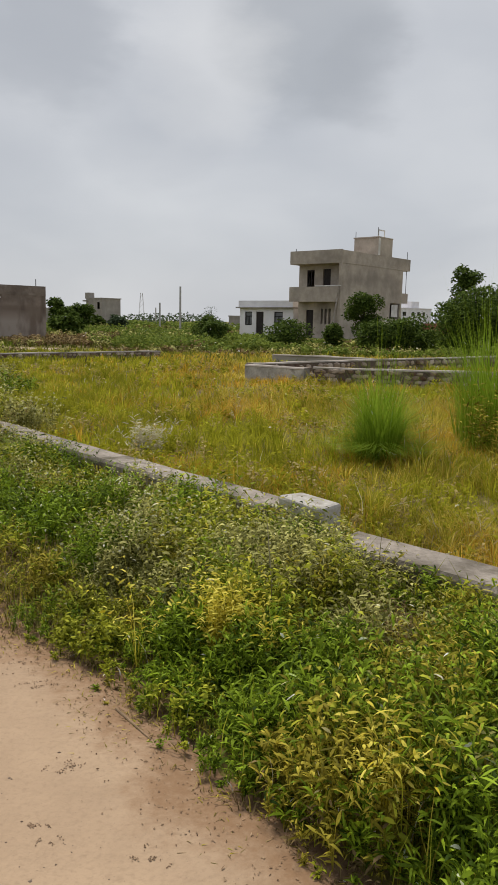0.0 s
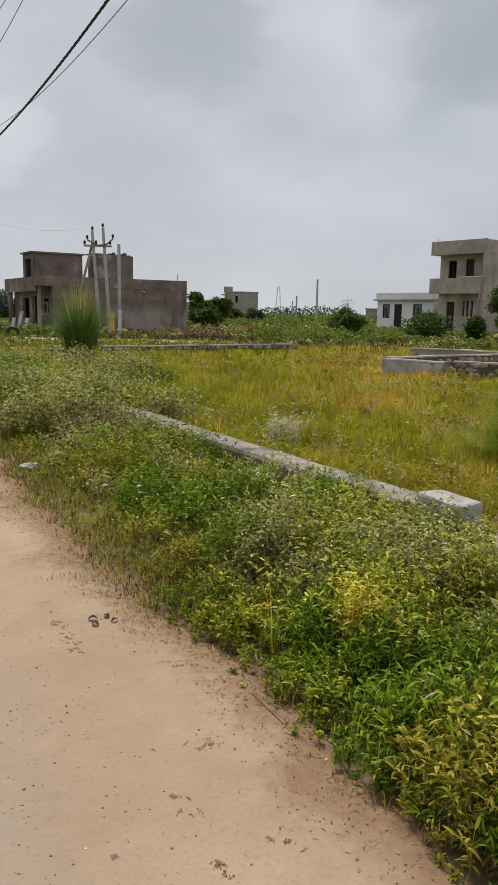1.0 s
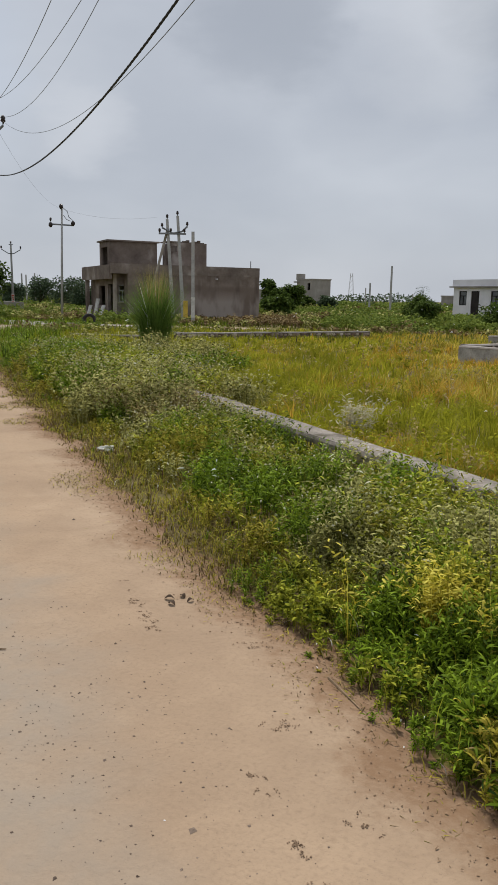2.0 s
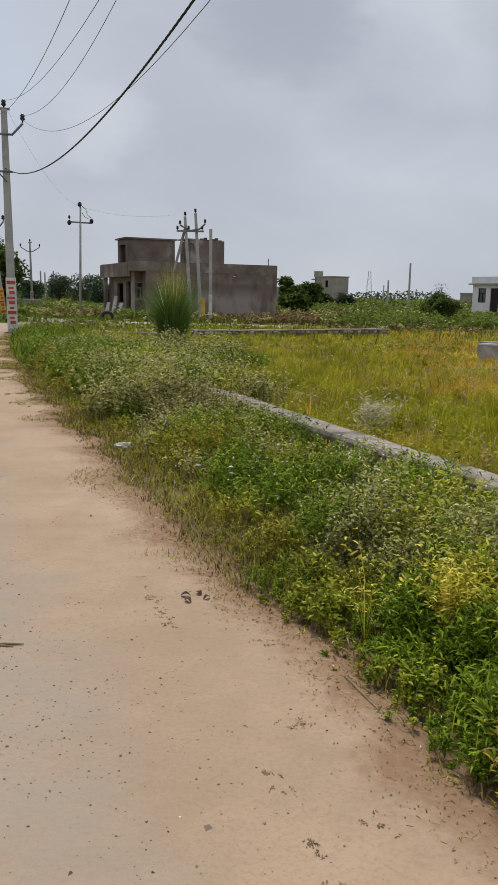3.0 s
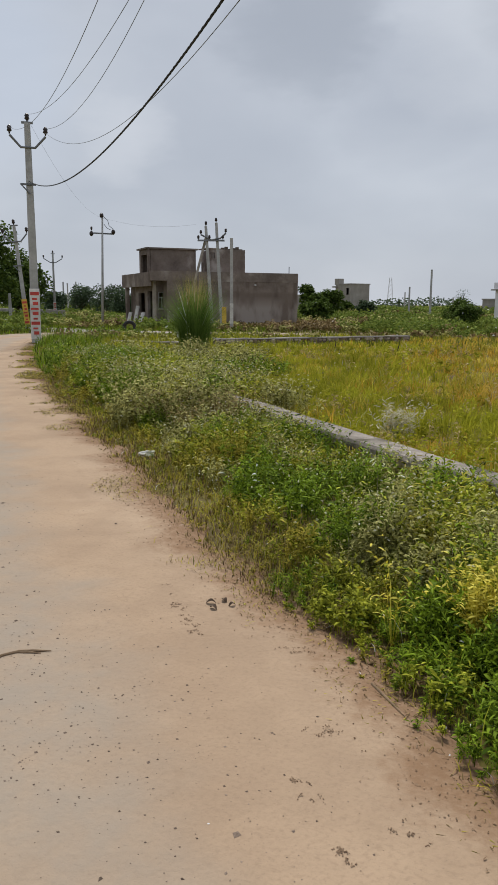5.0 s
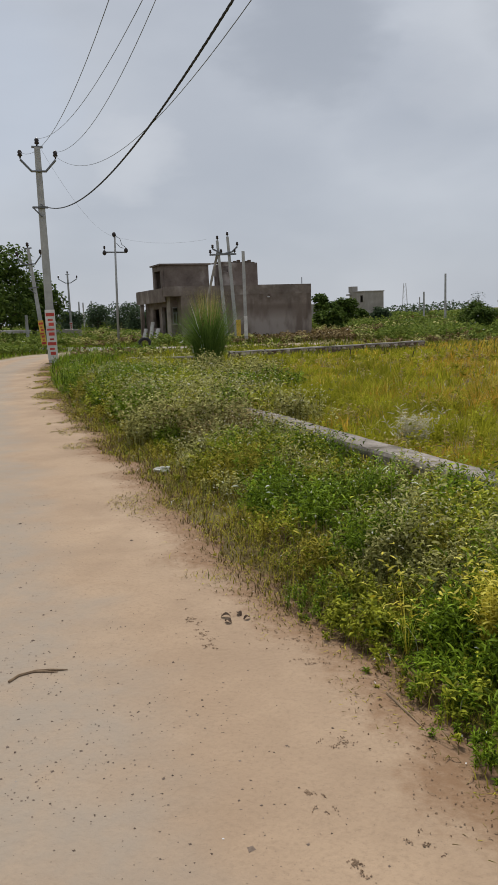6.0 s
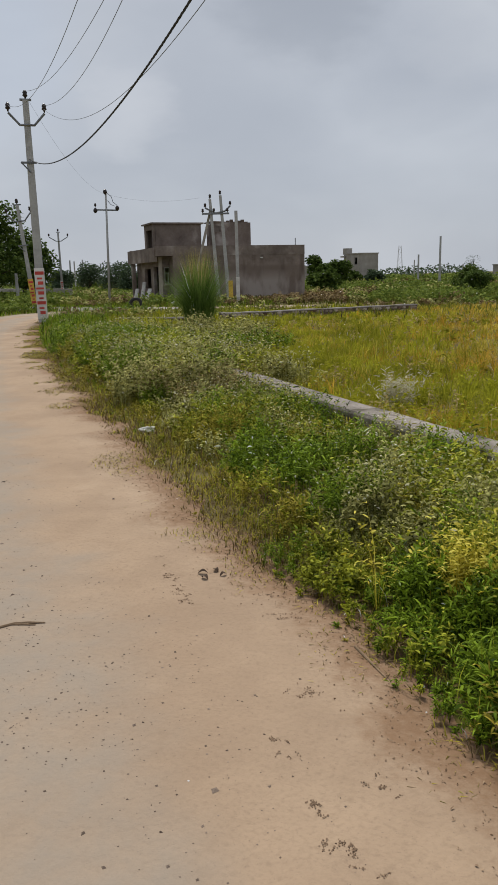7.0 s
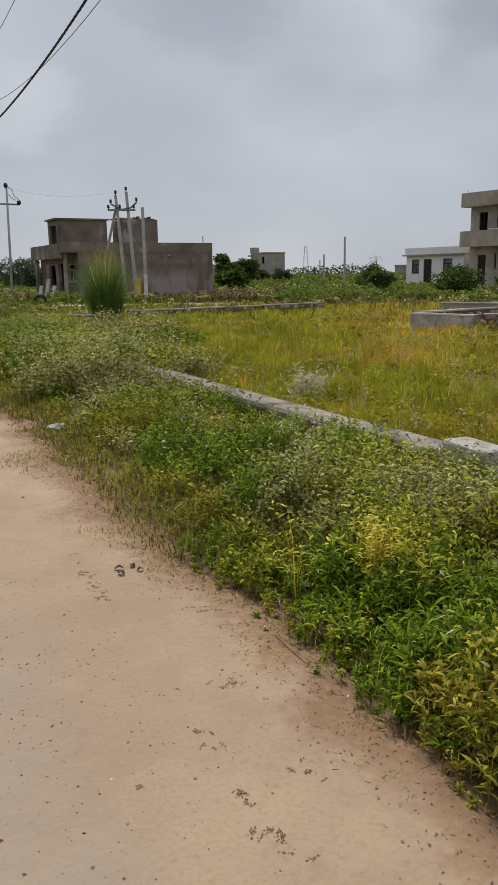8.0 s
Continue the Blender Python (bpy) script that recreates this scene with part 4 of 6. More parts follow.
for y0, y1, z0, z1 in ((3.57, 4.33, 0.2, 2.63), (1.87, 2.63, 3.62, 6.08)):
    part("door", box(1.33, 1.38, y0, y1, z0, z1), M["dark_wood"], h3, "dark wooden door")
part("window", wall("y", 3.57, 4.33, 1.3, 1.34, 4.12, 6.03, [(3.62, 3.92, 4.2, 5.95), (3.98, 4.28, 4.2, 5.95)]), M["dark_wood"], h3, "dark window casement")
part("interior_wall", wall("y", 0.24, 4.96, 3.2, 3.3, 0.203, 6.4), dr, h3)

# white single-storey house beside it
wh = thing("house", pose(3.95, 67.9, 0, 0, 0, ROT3), "low whitewashed house with dark door and windows", "house")
ww = M["white_wall"]
part("wall", wall("y", 0, 6.35, 0, 0.2, -0.3, 2.75, [(4.85, 5.7, 1.2, 2.45), (3.45, 4.35, 0.1, 2.45), (1.2, 2.2, 1.2, 2.45)]), ww, wh, "whitewashed front wall")
part("wall", wall("x", 0.203, 5.0, 6.15, 6.35, -0.3, 2.75), ww, wh)
part("wall", wall("x", 0.203, 5.0, 0, 0.2, -0.3, 2.75), ww, wh)
part("wall", wall("y", 0.203, 6.147, 4.8, 5.0, -0.3, 2.75), ww, wh)
part("roof_slab", box(-0.35, 5.2, -0.1, 6.6, 2.753, 2.87), M["plaster_far"], wh, "thin flat roof slab")
part("parapet", box(-0.1, 0.05, 0.0, 6.45, 2.873, 3.45), ww, wh, "tall white roof parapet")
part("parapet", box(0.053, 5.1, 6.3, 6.45, 2.873, 3.45), ww, wh)
part("parapet", box(0.053, 5.1, 0.0, 0.15, 2.873, 3.45), ww, wh)
part("parapet", box(4.95, 5.1, 0.153, 6.297, 2.873, 3.45), ww, wh)
for a, b, z0 in ((4.85, 5.7, 1.2), (1.2, 2.2, 1.2)):
    w = part("window", wall("y", a, b, 0.05, 0.1, z0, 2.45, [(a + 0.07, (a + b) / 2 - 0.03, z0 + 0.07, 2.0), ((a + b) / 2 + 0.03, b - 0.07, z0 + 0.07, 2.0), (a + 0.07, b - 0.07, 2.06, 2.38)]), M["dark_wood"], wh, "dark window casement")
    part("shutter", box(0.11, 0.13, a + 0.05, b - 0.05, z0 + 0.05, 2.4), M["steel"], w)
part("door", box(0.08, 0.13, 3.45, 4.35, 0.1, 2.45), M["dark_wood"], wh, "dark wooden door")

# far white flats and a brick wall
fb = rect_house("apartment_building", 40.0, 190.0, 40, 9.0, 8.0, 5.6, M["white_wall"], "distant white flats with small windows", [(1.0 + 2.2 * i, 2.1 + 2.2 * i, z, z + 1.0) for i in range(3) for z in (1.0, 3.8)], [(1.0 + 2.4 * i, 2.2 + 2.4 * i, z, z + 1.0) for i in range(3) for z in (1.0, 3.8)])
part("stair_tower", box(2.0, 5.0, 1.0, 4.0, 5.79, 7.4), ww, fb)
# added dark box inside; its colour stands for unlit rooms behind the windows
part("core", box(0.6, 8.4, 0.6, 7.4, 0, 5.5), dr, fb)
bw = part("brick_wall", box(0, 4.5, 0, 0.23, -0.2, 1.7), M["brick"])
bw.matrix_world = pose(15.8, 69.0, 0, 0, 0, 12)
tagged(bw, "red brick boundary wall behind shrubs", "brick wall", kind="structure")

# far lattice mast; the pale pole material stands for haze over the steel
mast = thing("lattice_mast", pose(-55.6, 393.0, 0), "far thin steel lattice mast, haze put into its pale colour", "mast")
for sx, sy in ((-1, -1), (1, -1), (1, 1), (-1, 1)):
    part("leg", tube([(sx * 1.6, sy * 1.6, -0.5), (sx * 0.5, sy * 0.5, 15)], 0.07, 4), M["pole"], mast)
for i in range(6):
    a, b = 1.6 - 0.18 * i, 1.6 - 0.18 * (i + 1)
    part("brace", tube([(-a, -a, 2.4 * i), (b, -b, 2.4 * (i + 1))], 0.05, 4), M["pole"], mast)

# ---- rubble-stone plot walls ----
stone_meshes = []
for i in range(7):
    b = bmesh.new()
    bmesh.ops.create_icosphere(b, subdivisions=1, radius=0.5)
    r = random.Random(i)
    for v in b.verts:
        v.co *= 0.65 + 0.6 * r.random()
        v.co.x *= 1.25
        v.co.y *= 0.7
    me = bpy.data.meshes.new("stone")
    b.to_mesh(me)
    b.free()
    me.materials.append(M["stone"])
    stone_meshes.append(me)


def stone_wall(line, h, thick, label, size=0.2, stones=True, cap=True, base_mat="mortar", seed=1):
    """A mortar core with a coping and stones set into the side towards the viewer."""
    core = ribbon_wall("stone_wall", np.array(line, float), thick, h, M[base_mat], label, "stone wall", step=0.6, wobble=0.03, z0=-0.25)
    if cap:
        q = smooth_line(np.array(line, float), 0.6, 2)
        c = ribbon_wall("coping", q, thick + 0.02, h + 0.012, M["cap"], "", "", step=0.6, wobble=0.03, z0=h - 0.03)
        for key in ("label", "category", "kind"):
            if key in c:
                del c[key]
        c.parent = core
    if stones:
        q = resample(np.array(line, float), size * 1.05)
        t = np.gradient(q, axis=0)
        t /= np.hypot(t[:, 0], t[:, 1])[:, None]
        r = random.Random(seed)
        rows = max(2, int((h + 0.1) / (size * 0.78)))
        for i in range(len(q)):
            n = Vector((t[i][1], -t[i][0], 0))
            if n.dot(Vector((-q[i][0], -q[i][1], 0))) < 0:
                n = -n
            for j in range(rows):
                if r.random() < 0.12:
                    continue
                o = new("stone", r.choice(stone_meshes))
                o.parent = core
                s = size * r.uniform(0.75, 1.2)
                px_ = q[i] + t[i] * r.uniform(-0.3, 0.3) * size + (0.5 * size * (j % 2)) * t[i]
                pos = Vector((px_[0], px_[1], (j + 0.45) * (h - 0.02) / rows)) + n * (thick / 2 + 0.005)
                o.matrix_basis = Matrix.Translation(pos) @ Euler((r.uniform(-0.3, 0.3), r.uniform(-0.3, 0.3), math.atan2(t[i][1], t[i][0]))).to_matrix().to_4x4() @ Matrix.Diagonal((s, s * 0.55, s * 0.8, 1))
    return core


stone_wall([(1.6, 18.45), (9.5, 17.2)], 0.43, 0.3, "front rubble-stone wall of a small plot with cement coping", 0.155, seed=2)
stone_wall([(0.0, 19.5), (1.45, 18.5)], 0.4, 0.3, "whitewashed end of the plot's stone wall", stones=False, base_mat="white_block")
stone_wall([(0.05, 19.75), (3.4, 23.0), (9.5, 28.4)], 0.42, 0.28, "rear rubble-stone wall of a small plot", 0.24, seed=4)
stone_wall([(0.9, 27.1), (1.9, 26.9), (4.2, 25.4)], 0.36, 0.28, "second far stone plot wall", stones=False, base_mat="plaster_far")
stone_wall([(-9.6, 24.6), (-3.6, 30.3)], 0.27, 0.24, "long rubble-stone field wall with pale coping", 0.17, seed=3)
stone_wall([(-13.6, 24.6), (-9.9, 24.6)], 0.14, 0.2, "low earth-covered end of the field wall", stones=False)
stone_wall([(-62.0, 80.0), (-36.0, 57.0)], 0.9, 0.3, "far boundary wall behind the trees", stones=False, cap=False, base_mat="plaster_far")


# ---- trees and shrubs ----
def tree(m_pos, h, r, leaf, count, label, name="tree", trunk_h=None, lobes=9, mat="tree", squash=0.85, seed=1, bare=0.0, limbs=7):
    """Tapered trunk, limbs, and a crown of many leaves gathered in uneven lobes."""
    g = np.random.default_rng(seed)
    x, y = m_pos
    t = thing(name, pose(x, y, 0), label, "tree" if name == "tree" else "shrub")
    th = trunk_h if trunk_h is not None else h * 0.35
    top = Vector((g.uniform(-0.1, 0.1) * h, g.uniform(-0.1, 0.1) * h, h * 0.8))
    bm = tube([(0, 0, -0.2), (0.02 * h, 0, th * 0.6), (0.0, 0.02 * h, th), tuple(top * 0.8), tuple(top)], [0.03 * h + 0.02, 0.024 * h + 0.015, 0.02 * h + 0.012, 0.01 * h + 0.006, 0.003 * h + 0.003], 7)
    cen, rad = [], []
    for i in range(lobes):
        a, e = g.uniform(0, 6.28), g.uniform(-1.0, 1.1)
        rr = r * g.uniform(0.35, 0.75)
        c = np.array([math.cos(a) * math.cos(e) * rr, math.sin(a) * math.cos(e) * rr, th + (h - th) * (0.45 + 0.38 * math.sin(e))])
        cen.append(c)
        rad.append(r * g.uniform(0.34, 0.58))
    cen.append(np.array([0, 0, th + (h - th) * 0.5]))
    rad.append(r * 0.7)
    for i in range(min(limbs, lobes)):
        s = Vector((0.01 * h, 0.01 * h, th * g.uniform(0.7, 1.1)))
        e = Vector(cen[i])
        b2 = tube([s, s.lerp(e, 0.5) + Vector((0, 0, 0.05 * h)), e], [0.012 * h + 0.008, 0.008 * h + 0.005, 0.002 * h + 0.003], 5)
        me = bpy.data.meshes.new("limb")
        b2.to_mesh(me)
        b2.free()
        bm.from_mesh(me)
        bpy.data.meshes.remove(me)
    part("trunk", bm, M["bark"], t, "rough brown trunk and limbs")
    F = Foliage()
    cen, rad = np.array(cen), np.array(rad)
    pick = g.choice(len(cen), count, p=rad ** 2 / (rad ** 2).sum())
    d = g.normal(size=(count, 3))
    d /= np.linalg.norm(d, axis=1)[:, None]
    q = cen[pick] + d * (rad[pick] * g.uniform(0.45, 1.08, count) ** 0.7)[:, None] * np.array([1, 1, squash * 0.9])
    q = q[q[:, 2] > 0.05]
    n = len(q)
    F.leaves(q, g.uniform(0, 6.28, n), g.uniform(-0.7, 0.9, n), leaf * 1.25 * g.uniform(0.6, 1.3, n), leaf * 1.25 * g.uniform(0.4, 0.7, n), 0.1)
    F.make("crown", M[mat], t)
    return t


def polar(az_deg, d):
    a = radians(az_deg)
    return (-math.sin(a) * d, math.cos(a) * d)


tree(polar(-16.9, 40), 4.0, 2.3, 0.16, 9000, "round dark-green broadleaf tree at the plot corner", trunk_h=0.35, seed=11, lobes=14)
tree(polar(-19.8, 41), 3.9, 1.9, 0.16, 8000, "dense dark-green broadleaf tree", trunk_h=0.3, seed=12, lobes=12)
tree(polar(-15.6, 55), 6.0, 1.1, 0.2, 1500, "taller thin-crowned tree behind a round one", trunk_h=3.6, seed=13, lobes=6)
tree(polar(-8.4, 50), 4.05, 1.3, 0.14, 5200, "small round tree before the cement house", trunk_h=0.6, seed=14, lobes=12)
for az_, d_, h_, r_, sd_ in ((-10.6, 43, 2.0, 1.6, 21), (-9.2, 41, 1.7, 1.1, 22), (-12.1, 44, 2.1, 1.4, 23), (-2.9, 44, 1.65, 1.6, 24), (-6.3, 46, 1.5, 0.8, 25), (2.6, 52, 1.5, 1.1, 26), (-13.6, 42, 1.3, 1.0, 27), (3.2, 58, 2.0, 1.0, 28)):
    tree(polar(az_, d_), h_, r_, 0.15, 2300, "bushy dark-green shrub in rough grass", "shrub", trunk_h=0.15, seed=sd_, lobes=11, limbs=5)
for az_, d_, h_, r_, sd_ in ((38.4, 66, 8.6, 4.2, 31), (35.6, 78, 6.8, 3.0, 32), (40.5, 60, 8.0, 4.5, 33)):
    tree(polar(az_, d_), h_, r_, 0.3, 9000, "large dark spreading tree beyond the road", trunk_h=0.8, seed=sd_, lobes=15)
for az_, d_, h_, r_, sd_ in ((32.9, 100, 3.2, 1.8, 41), (30.9, 110, 4.0, 2.6, 42), (29.0, 105, 4.0, 3.2, 43), (27.9, 95, 3.3, 2.0, 44), (14.1, 75, 3.9, 1.1, 45), (13.2, 72, 2.5, 1.3, 46), (12.4, 80, 3.2, 1.3, 47), (13.6, 64, 1.8, 1.2, 48), (11.4, 82, 1.9, 1.2, 49), (35.0, 90, 2.6, 1.8, 50), (9.9, 90, 1.9, 1.3, 51)):
    # from 85 m on the leaves take the haze-tinted colour
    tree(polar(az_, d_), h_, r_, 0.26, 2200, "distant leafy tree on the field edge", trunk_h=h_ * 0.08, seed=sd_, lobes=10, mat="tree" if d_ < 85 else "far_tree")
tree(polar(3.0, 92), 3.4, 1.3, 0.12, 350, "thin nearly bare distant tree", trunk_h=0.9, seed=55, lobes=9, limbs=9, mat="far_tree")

# distant tree line all round, in the haze-tinted leaf colour
F = Foliage()
n = 620
az_, d_ = U(-2.9, 2.9, n), U(150, 330, n)
hh = U(2.2, 4.2, n) * (0.5 + 0.9 * vnoise(az_ * 9, d_ * 0, 1.0, 15)) * d_ / 300
for a, d, h in zip(az_, d_, hh):
    m = 105
    q = rng.normal(size=(m, 3))
    q /= np.linalg.norm(q, axis=1)[:, None]
    q *= U(0.5, 1.0, m)[:, None] * np.array([h * U(1.0, 1.9), h * U(1.0, 1.9), h * 0.5])
    q += np.array([-math.sin(a) * d, math.cos(a) * d, h * 0.52])
    F.leaves(q, U(0, 6.28, m), U(-0.8, 0.8, m), h * 0.26 * U(0.6, 1.3, m), h * 0.18, 0.1)
tagged(F.make("distant_tree_line", M["far_tree"]), "belt of distant trees with haze tinted into their leaves", "tree line", kind="stuff")

# rough scrub between the plots and the houses
F, G, B3 = Foliage(), Foliage(), Foliage()
n = 3500
az_, d_ = radians(1) * U(-26, 46, n), U(29, 105, n)
q = np.stack([-np.sin(az_) * d_, np.cos(az_) * d_], 1)
so = signed(q, edge_line)
keep = ((so > 0.6) | ((so < -4.2) & (d_ > 37))) & (np.abs(signed(q, BRANCH)) > 2.2) & ~((d_ < 33) & (np.degrees(az_) < 21))
c1, s1 = math.cos(radians(ROT1)), math.sin(radians(ROT1))
lx, ly = (q[:, 0] + 21.9) * c1 + (q[:, 1] - 44.95) * s1, -(q[:, 0] + 21.9) * s1 + (q[:, 1] - 44.95) * c1
keep &= ~((lx > -1.2) & (lx < 11) & (ly > -0.3) & (ly < 7.3))
c3, s3 = math.cos(radians(ROT3)), math.sin(radians(ROT3))
lx, ly = (q[:, 0] - 7.5) * c3 + (q[:, 1] - 63.05) * s3, -(q[:, 0] - 7.5) * s3 + (q[:, 1] - 63.05) * c3
keep &= ~((lx > -0.4) & (lx < 12) & (ly > -0.4) & (ly < 12.2))
q, d_, az_ = q[keep], d_[keep], az_[keep]
hs = U(0.35, 0.85, len(q)) * (0.35 + 1.3 * vnoise(q[:, 0], q[:, 1], 0.15, 18)) * np.interp(d_, [29, 36, 52, 75, 105], [0.6, 0.9, 1.0, 0.75, 0.6])
hs *= 0.4 + 1.1 * vnoise(q[:, 0], q[:, 1], 0.45, 51)
yard = (d_ < 56) & (az_ > radians(11)) & (az_ < radians(32))
hs = np.where(yard, hs * 0.6, hs)
hs = np.where((az_ < radians(4)) & (az_ > radians(-14)) & (d_ > 33), hs * 0.5, hs)
P3 = np.c_[q, np.zeros(len(q))]
kind = vnoise(q[:, 0], q[:, 1], 0.16, 19) + U(-0.12, 0.12, len(q)) + np.where(yard, 0.22, 0)
for sel, acc in ((kind < 0.6, F), ((kind >= 0.6) & (kind < 0.76), G), (kind >= 0.76, B3)):
    if sel.any():
        acc.plants(np.repeat(P3[sel], 3, 0) + np.c_[U(-0.7, 0.7, (sel.sum() * 3, 2)), np.zeros(sel.sum() * 3)], np.repeat(hs[sel], 3), 4, 5, np.repeat(0.10 + d_[sel] * 0.0028, 3), np.repeat(0.05 + d_[sel] * 0.0013, 3), 0.9, stem_w=0.012)
n = 1300
az_, d_ = radians(1) * U(-26, 46, n), U(95, 230, n)
far_q = np.c_[-np.sin(az_) * d_, np.cos(az_) * d_, np.zeros(n)]
F.plants(far_q, U(0.5, 1.3, n), 5, 5, 0.2 + d_ * 0.003, 0.1 + d_ * 0.0015, 0.95, stem_w=0.02)
tagged(F.make("scrub", M["scrub"]), "rough green scrub between plots and houses", "scrub", kind="stuff")
tagged(G.make("scrub", M["dull"]), "dull grey-green scrub between plots", "scrub", kind="stuff")
tagged(B3.make("scrub", M["brown"]), "brown withered scrub before the cement house", "scrub", kind="stuff")
n = 72000
az_, d_ = radians(1) * U(-26, 46, n), np.sqrt(U(26 ** 2, 110 ** 2, n))
q = np.stack([-np.sin(az_) * d_, np.cos(az_) * d_], 1)
so = signed(q, edge_line)
keep = ((so > 0.4) | ((so < -4.0) & (d_ > 37))) & (np.abs(signed(q, BRANCH)) > 1.6)
lx, ly = (q[:, 0] + 21.9) * c1 + (q[:, 1] - 44.95) * s1, -(q[:, 0] + 21.9) * s1 + (q[:, 1] - 44.95) * c1
keep &= ~((lx > -0.6) & (lx < 11) & (ly > 0) & (ly < 7.3))
q, d_ = q[keep], d_[keep]
F = Foliage()
F.blades(np.c_[q, np.zeros(len(q))], U(0, 6.28, len(q)), U(0.12, 0.36, len(q)), 0.03 + d_ * 0.0010, U(0.1, 0.7, len(q)))
tagged(F.make("rough_grass", M["field"]), "rough green grass beyond the plot walls", "grass", kind="stuff")

# ---- golden grass plot behind the kerb wall ----
kerb_line = smooth_line(np.r_[KERB, [(-12.6, 19.9), (-15.6, 24.0), (-16.5, 30.0)]], 0.5, 1)
FG, FM, FS, FR = Foliage(), Foliage(), Foliage(), Foliage()
for d0, d1, dens, W, Lr in ((3.5, 8, 2600, 0.006, (0.13, 0.32)), (8, 14, 1050, 0.0095, (0.13, 0.32)), (14, 21, 520, 0.015, (0.12, 0.28)), (21, 34, 240, 0.022, (0.12, 0.26))):
    a0, a1 = radians(-36), radians(46)
    n = int(dens * (a1 - a0) / 2 * (d1 ** 2 - d0 ** 2))
    az_, d_ = U(a0, a1, n), np.sqrt(U(d0 ** 2, d1 ** 2, n))
    q = np.stack([-np.sin(az_) * d_, np.cos(az_) * d_], 1)
    sk = signed(q, kerb_line)
    q, sk = q[sk > 0.16], sk[sk > 0.16]
    q = q[vnoise(q[:, 0], q[:, 1], 1.6, 22) * 0.6 + vnoise(q[:, 0], q[:, 1], 5.0, 23) * 0.4 > U(0.05, 0.5, len(q))]
    # blades gather in tussocks and lean away from their middles
    gap = 0.16 + 0.013 * d0
    cell = np.floor(q / gap)
    mid_t = (cell + 0.15 + 0.7 * np.stack([hashed(cell[:, 0], cell[:, 1], 41), hashed(cell[:, 0], cell[:, 1], 42)], 1)) * gap
    lump = hashed(cell[:, 0], cell[:, 1], 43)
    loose = U(0, 1, len(q)) < 0.3
    q = np.where(loose[:, None], q, mid_t + (q - mid_t) * U(0.2, 0.7, len(q))[:, None])
    away = np.arctan2(q[:, 1] - mid_t[:, 1], q[:, 0] - mid_t[:, 0]) + rng.normal(0, 0.6, len(q))
    big_n = vnoise(q[:, 0], q[:, 1], 0.33, 24) * 0.6 + vnoise(q[:, 0], q[:, 1], 1.3, 25) * 0.4 + U(-0.2, 0.2, len(q))
    green = (big_n < 0.45) | (q[:, 0] < 1.0 - U(0, 7.0, len(q)) - 0.05 * q[:, 1])
    pale = ~green & (U(0, 1, len(q)) < 0.035)
    rusty = ~green & ~pale & (vnoise(q[:, 0], q[:, 1], 0.55, 29) * 0.6 + vnoise(q[:, 0], q[:, 1], 1.9, 30) * 0.4 + U(-0.16, 0.16, len(q)) > 0.55)
    for sel, acc in ((green, FM), (~green & ~pale & ~rusty, FG), (pale, FS), (rusty, FR)):
        m = sel.sum()
        if m:
            hscale = 0.45 + 0.9 * vnoise(q[sel][:, 0], q[sel][:, 1], 1.1, 26) * (0.6 + 0.8 * vnoise(q[sel][:, 0], q[sel][:, 1], 3.1, 27))
            acc.blades(np.c_[q[sel], np.zeros(m)], away[sel], U(*Lr, m) * hscale * (0.55 + 0.9 * lump[sel]), W * U(0.7, 1.3, m), np.sqrt(U(0.1, 0.95, m)))
tagged(FG.make("golden_grass", M["gold"]), "golden-green wild grass filling the open plot", "grass", kind="stuff")
tagged(FM.make("green_grass", M["meadow"]), "greener tufts of grass in the open plot", "grass", kind="stuff")
tagged(FR.make("rusty_grass", M["rust"]), "rust-brown ripened grass patches in the plot", "grass", kind="stuff")
tagged(FS.make("straw_stalks", M["straw"]), "pale dry stalks standing in the grass", "grass", kind="stuff")
# low leafy weeds scattered through the plot
FW, FD = Foliage(), Foliage()
n = 4200
az_, d_ = U(radians(-24), radians(42), n), U(4.5, 24, n)
q = np.stack([-np.sin(az_) * d_, np.cos(az_) * d_], 1)
sk = signed(q, kerb_line)
dens = vnoise(q[:, 0], q[:, 1], 0.7, 28) + np.where(sk < 1.6, 0.35, -0.06)
q = q[(sk > 0.2) & (dens > U(0.42, 0.85, n))]
half = U(0, 1, len(q)) < 0.7
dq = np.hypot(q[:, 0], q[:, 1])
FW.plants(np.c_[q[half], np.zeros(half.sum())], U(0.12, 0.36, half.sum()), 4, 6, 0.035 + 0.004 * dq[half], 0.012 + 0.0014 * dq[half], 0.8)
FD.plants(np.c_[q[~half], np.zeros((~half).sum())], U(0.15, 0.4, (~half).sum()), 4, 6, 0.032 + 0.0035 * dq[~half], 0.011 + 0.0012 * dq[~half], 0.7)
tagged(FW.make("plot_weeds", M["meadow"]), "olive leafy weeds scattered in the grass plot", "weeds", kind="stuff")
tagged(FD.make("plot_weeds", M["tan"]), "brownish withered weeds in the grass plot", "weeds", kind="stuff")


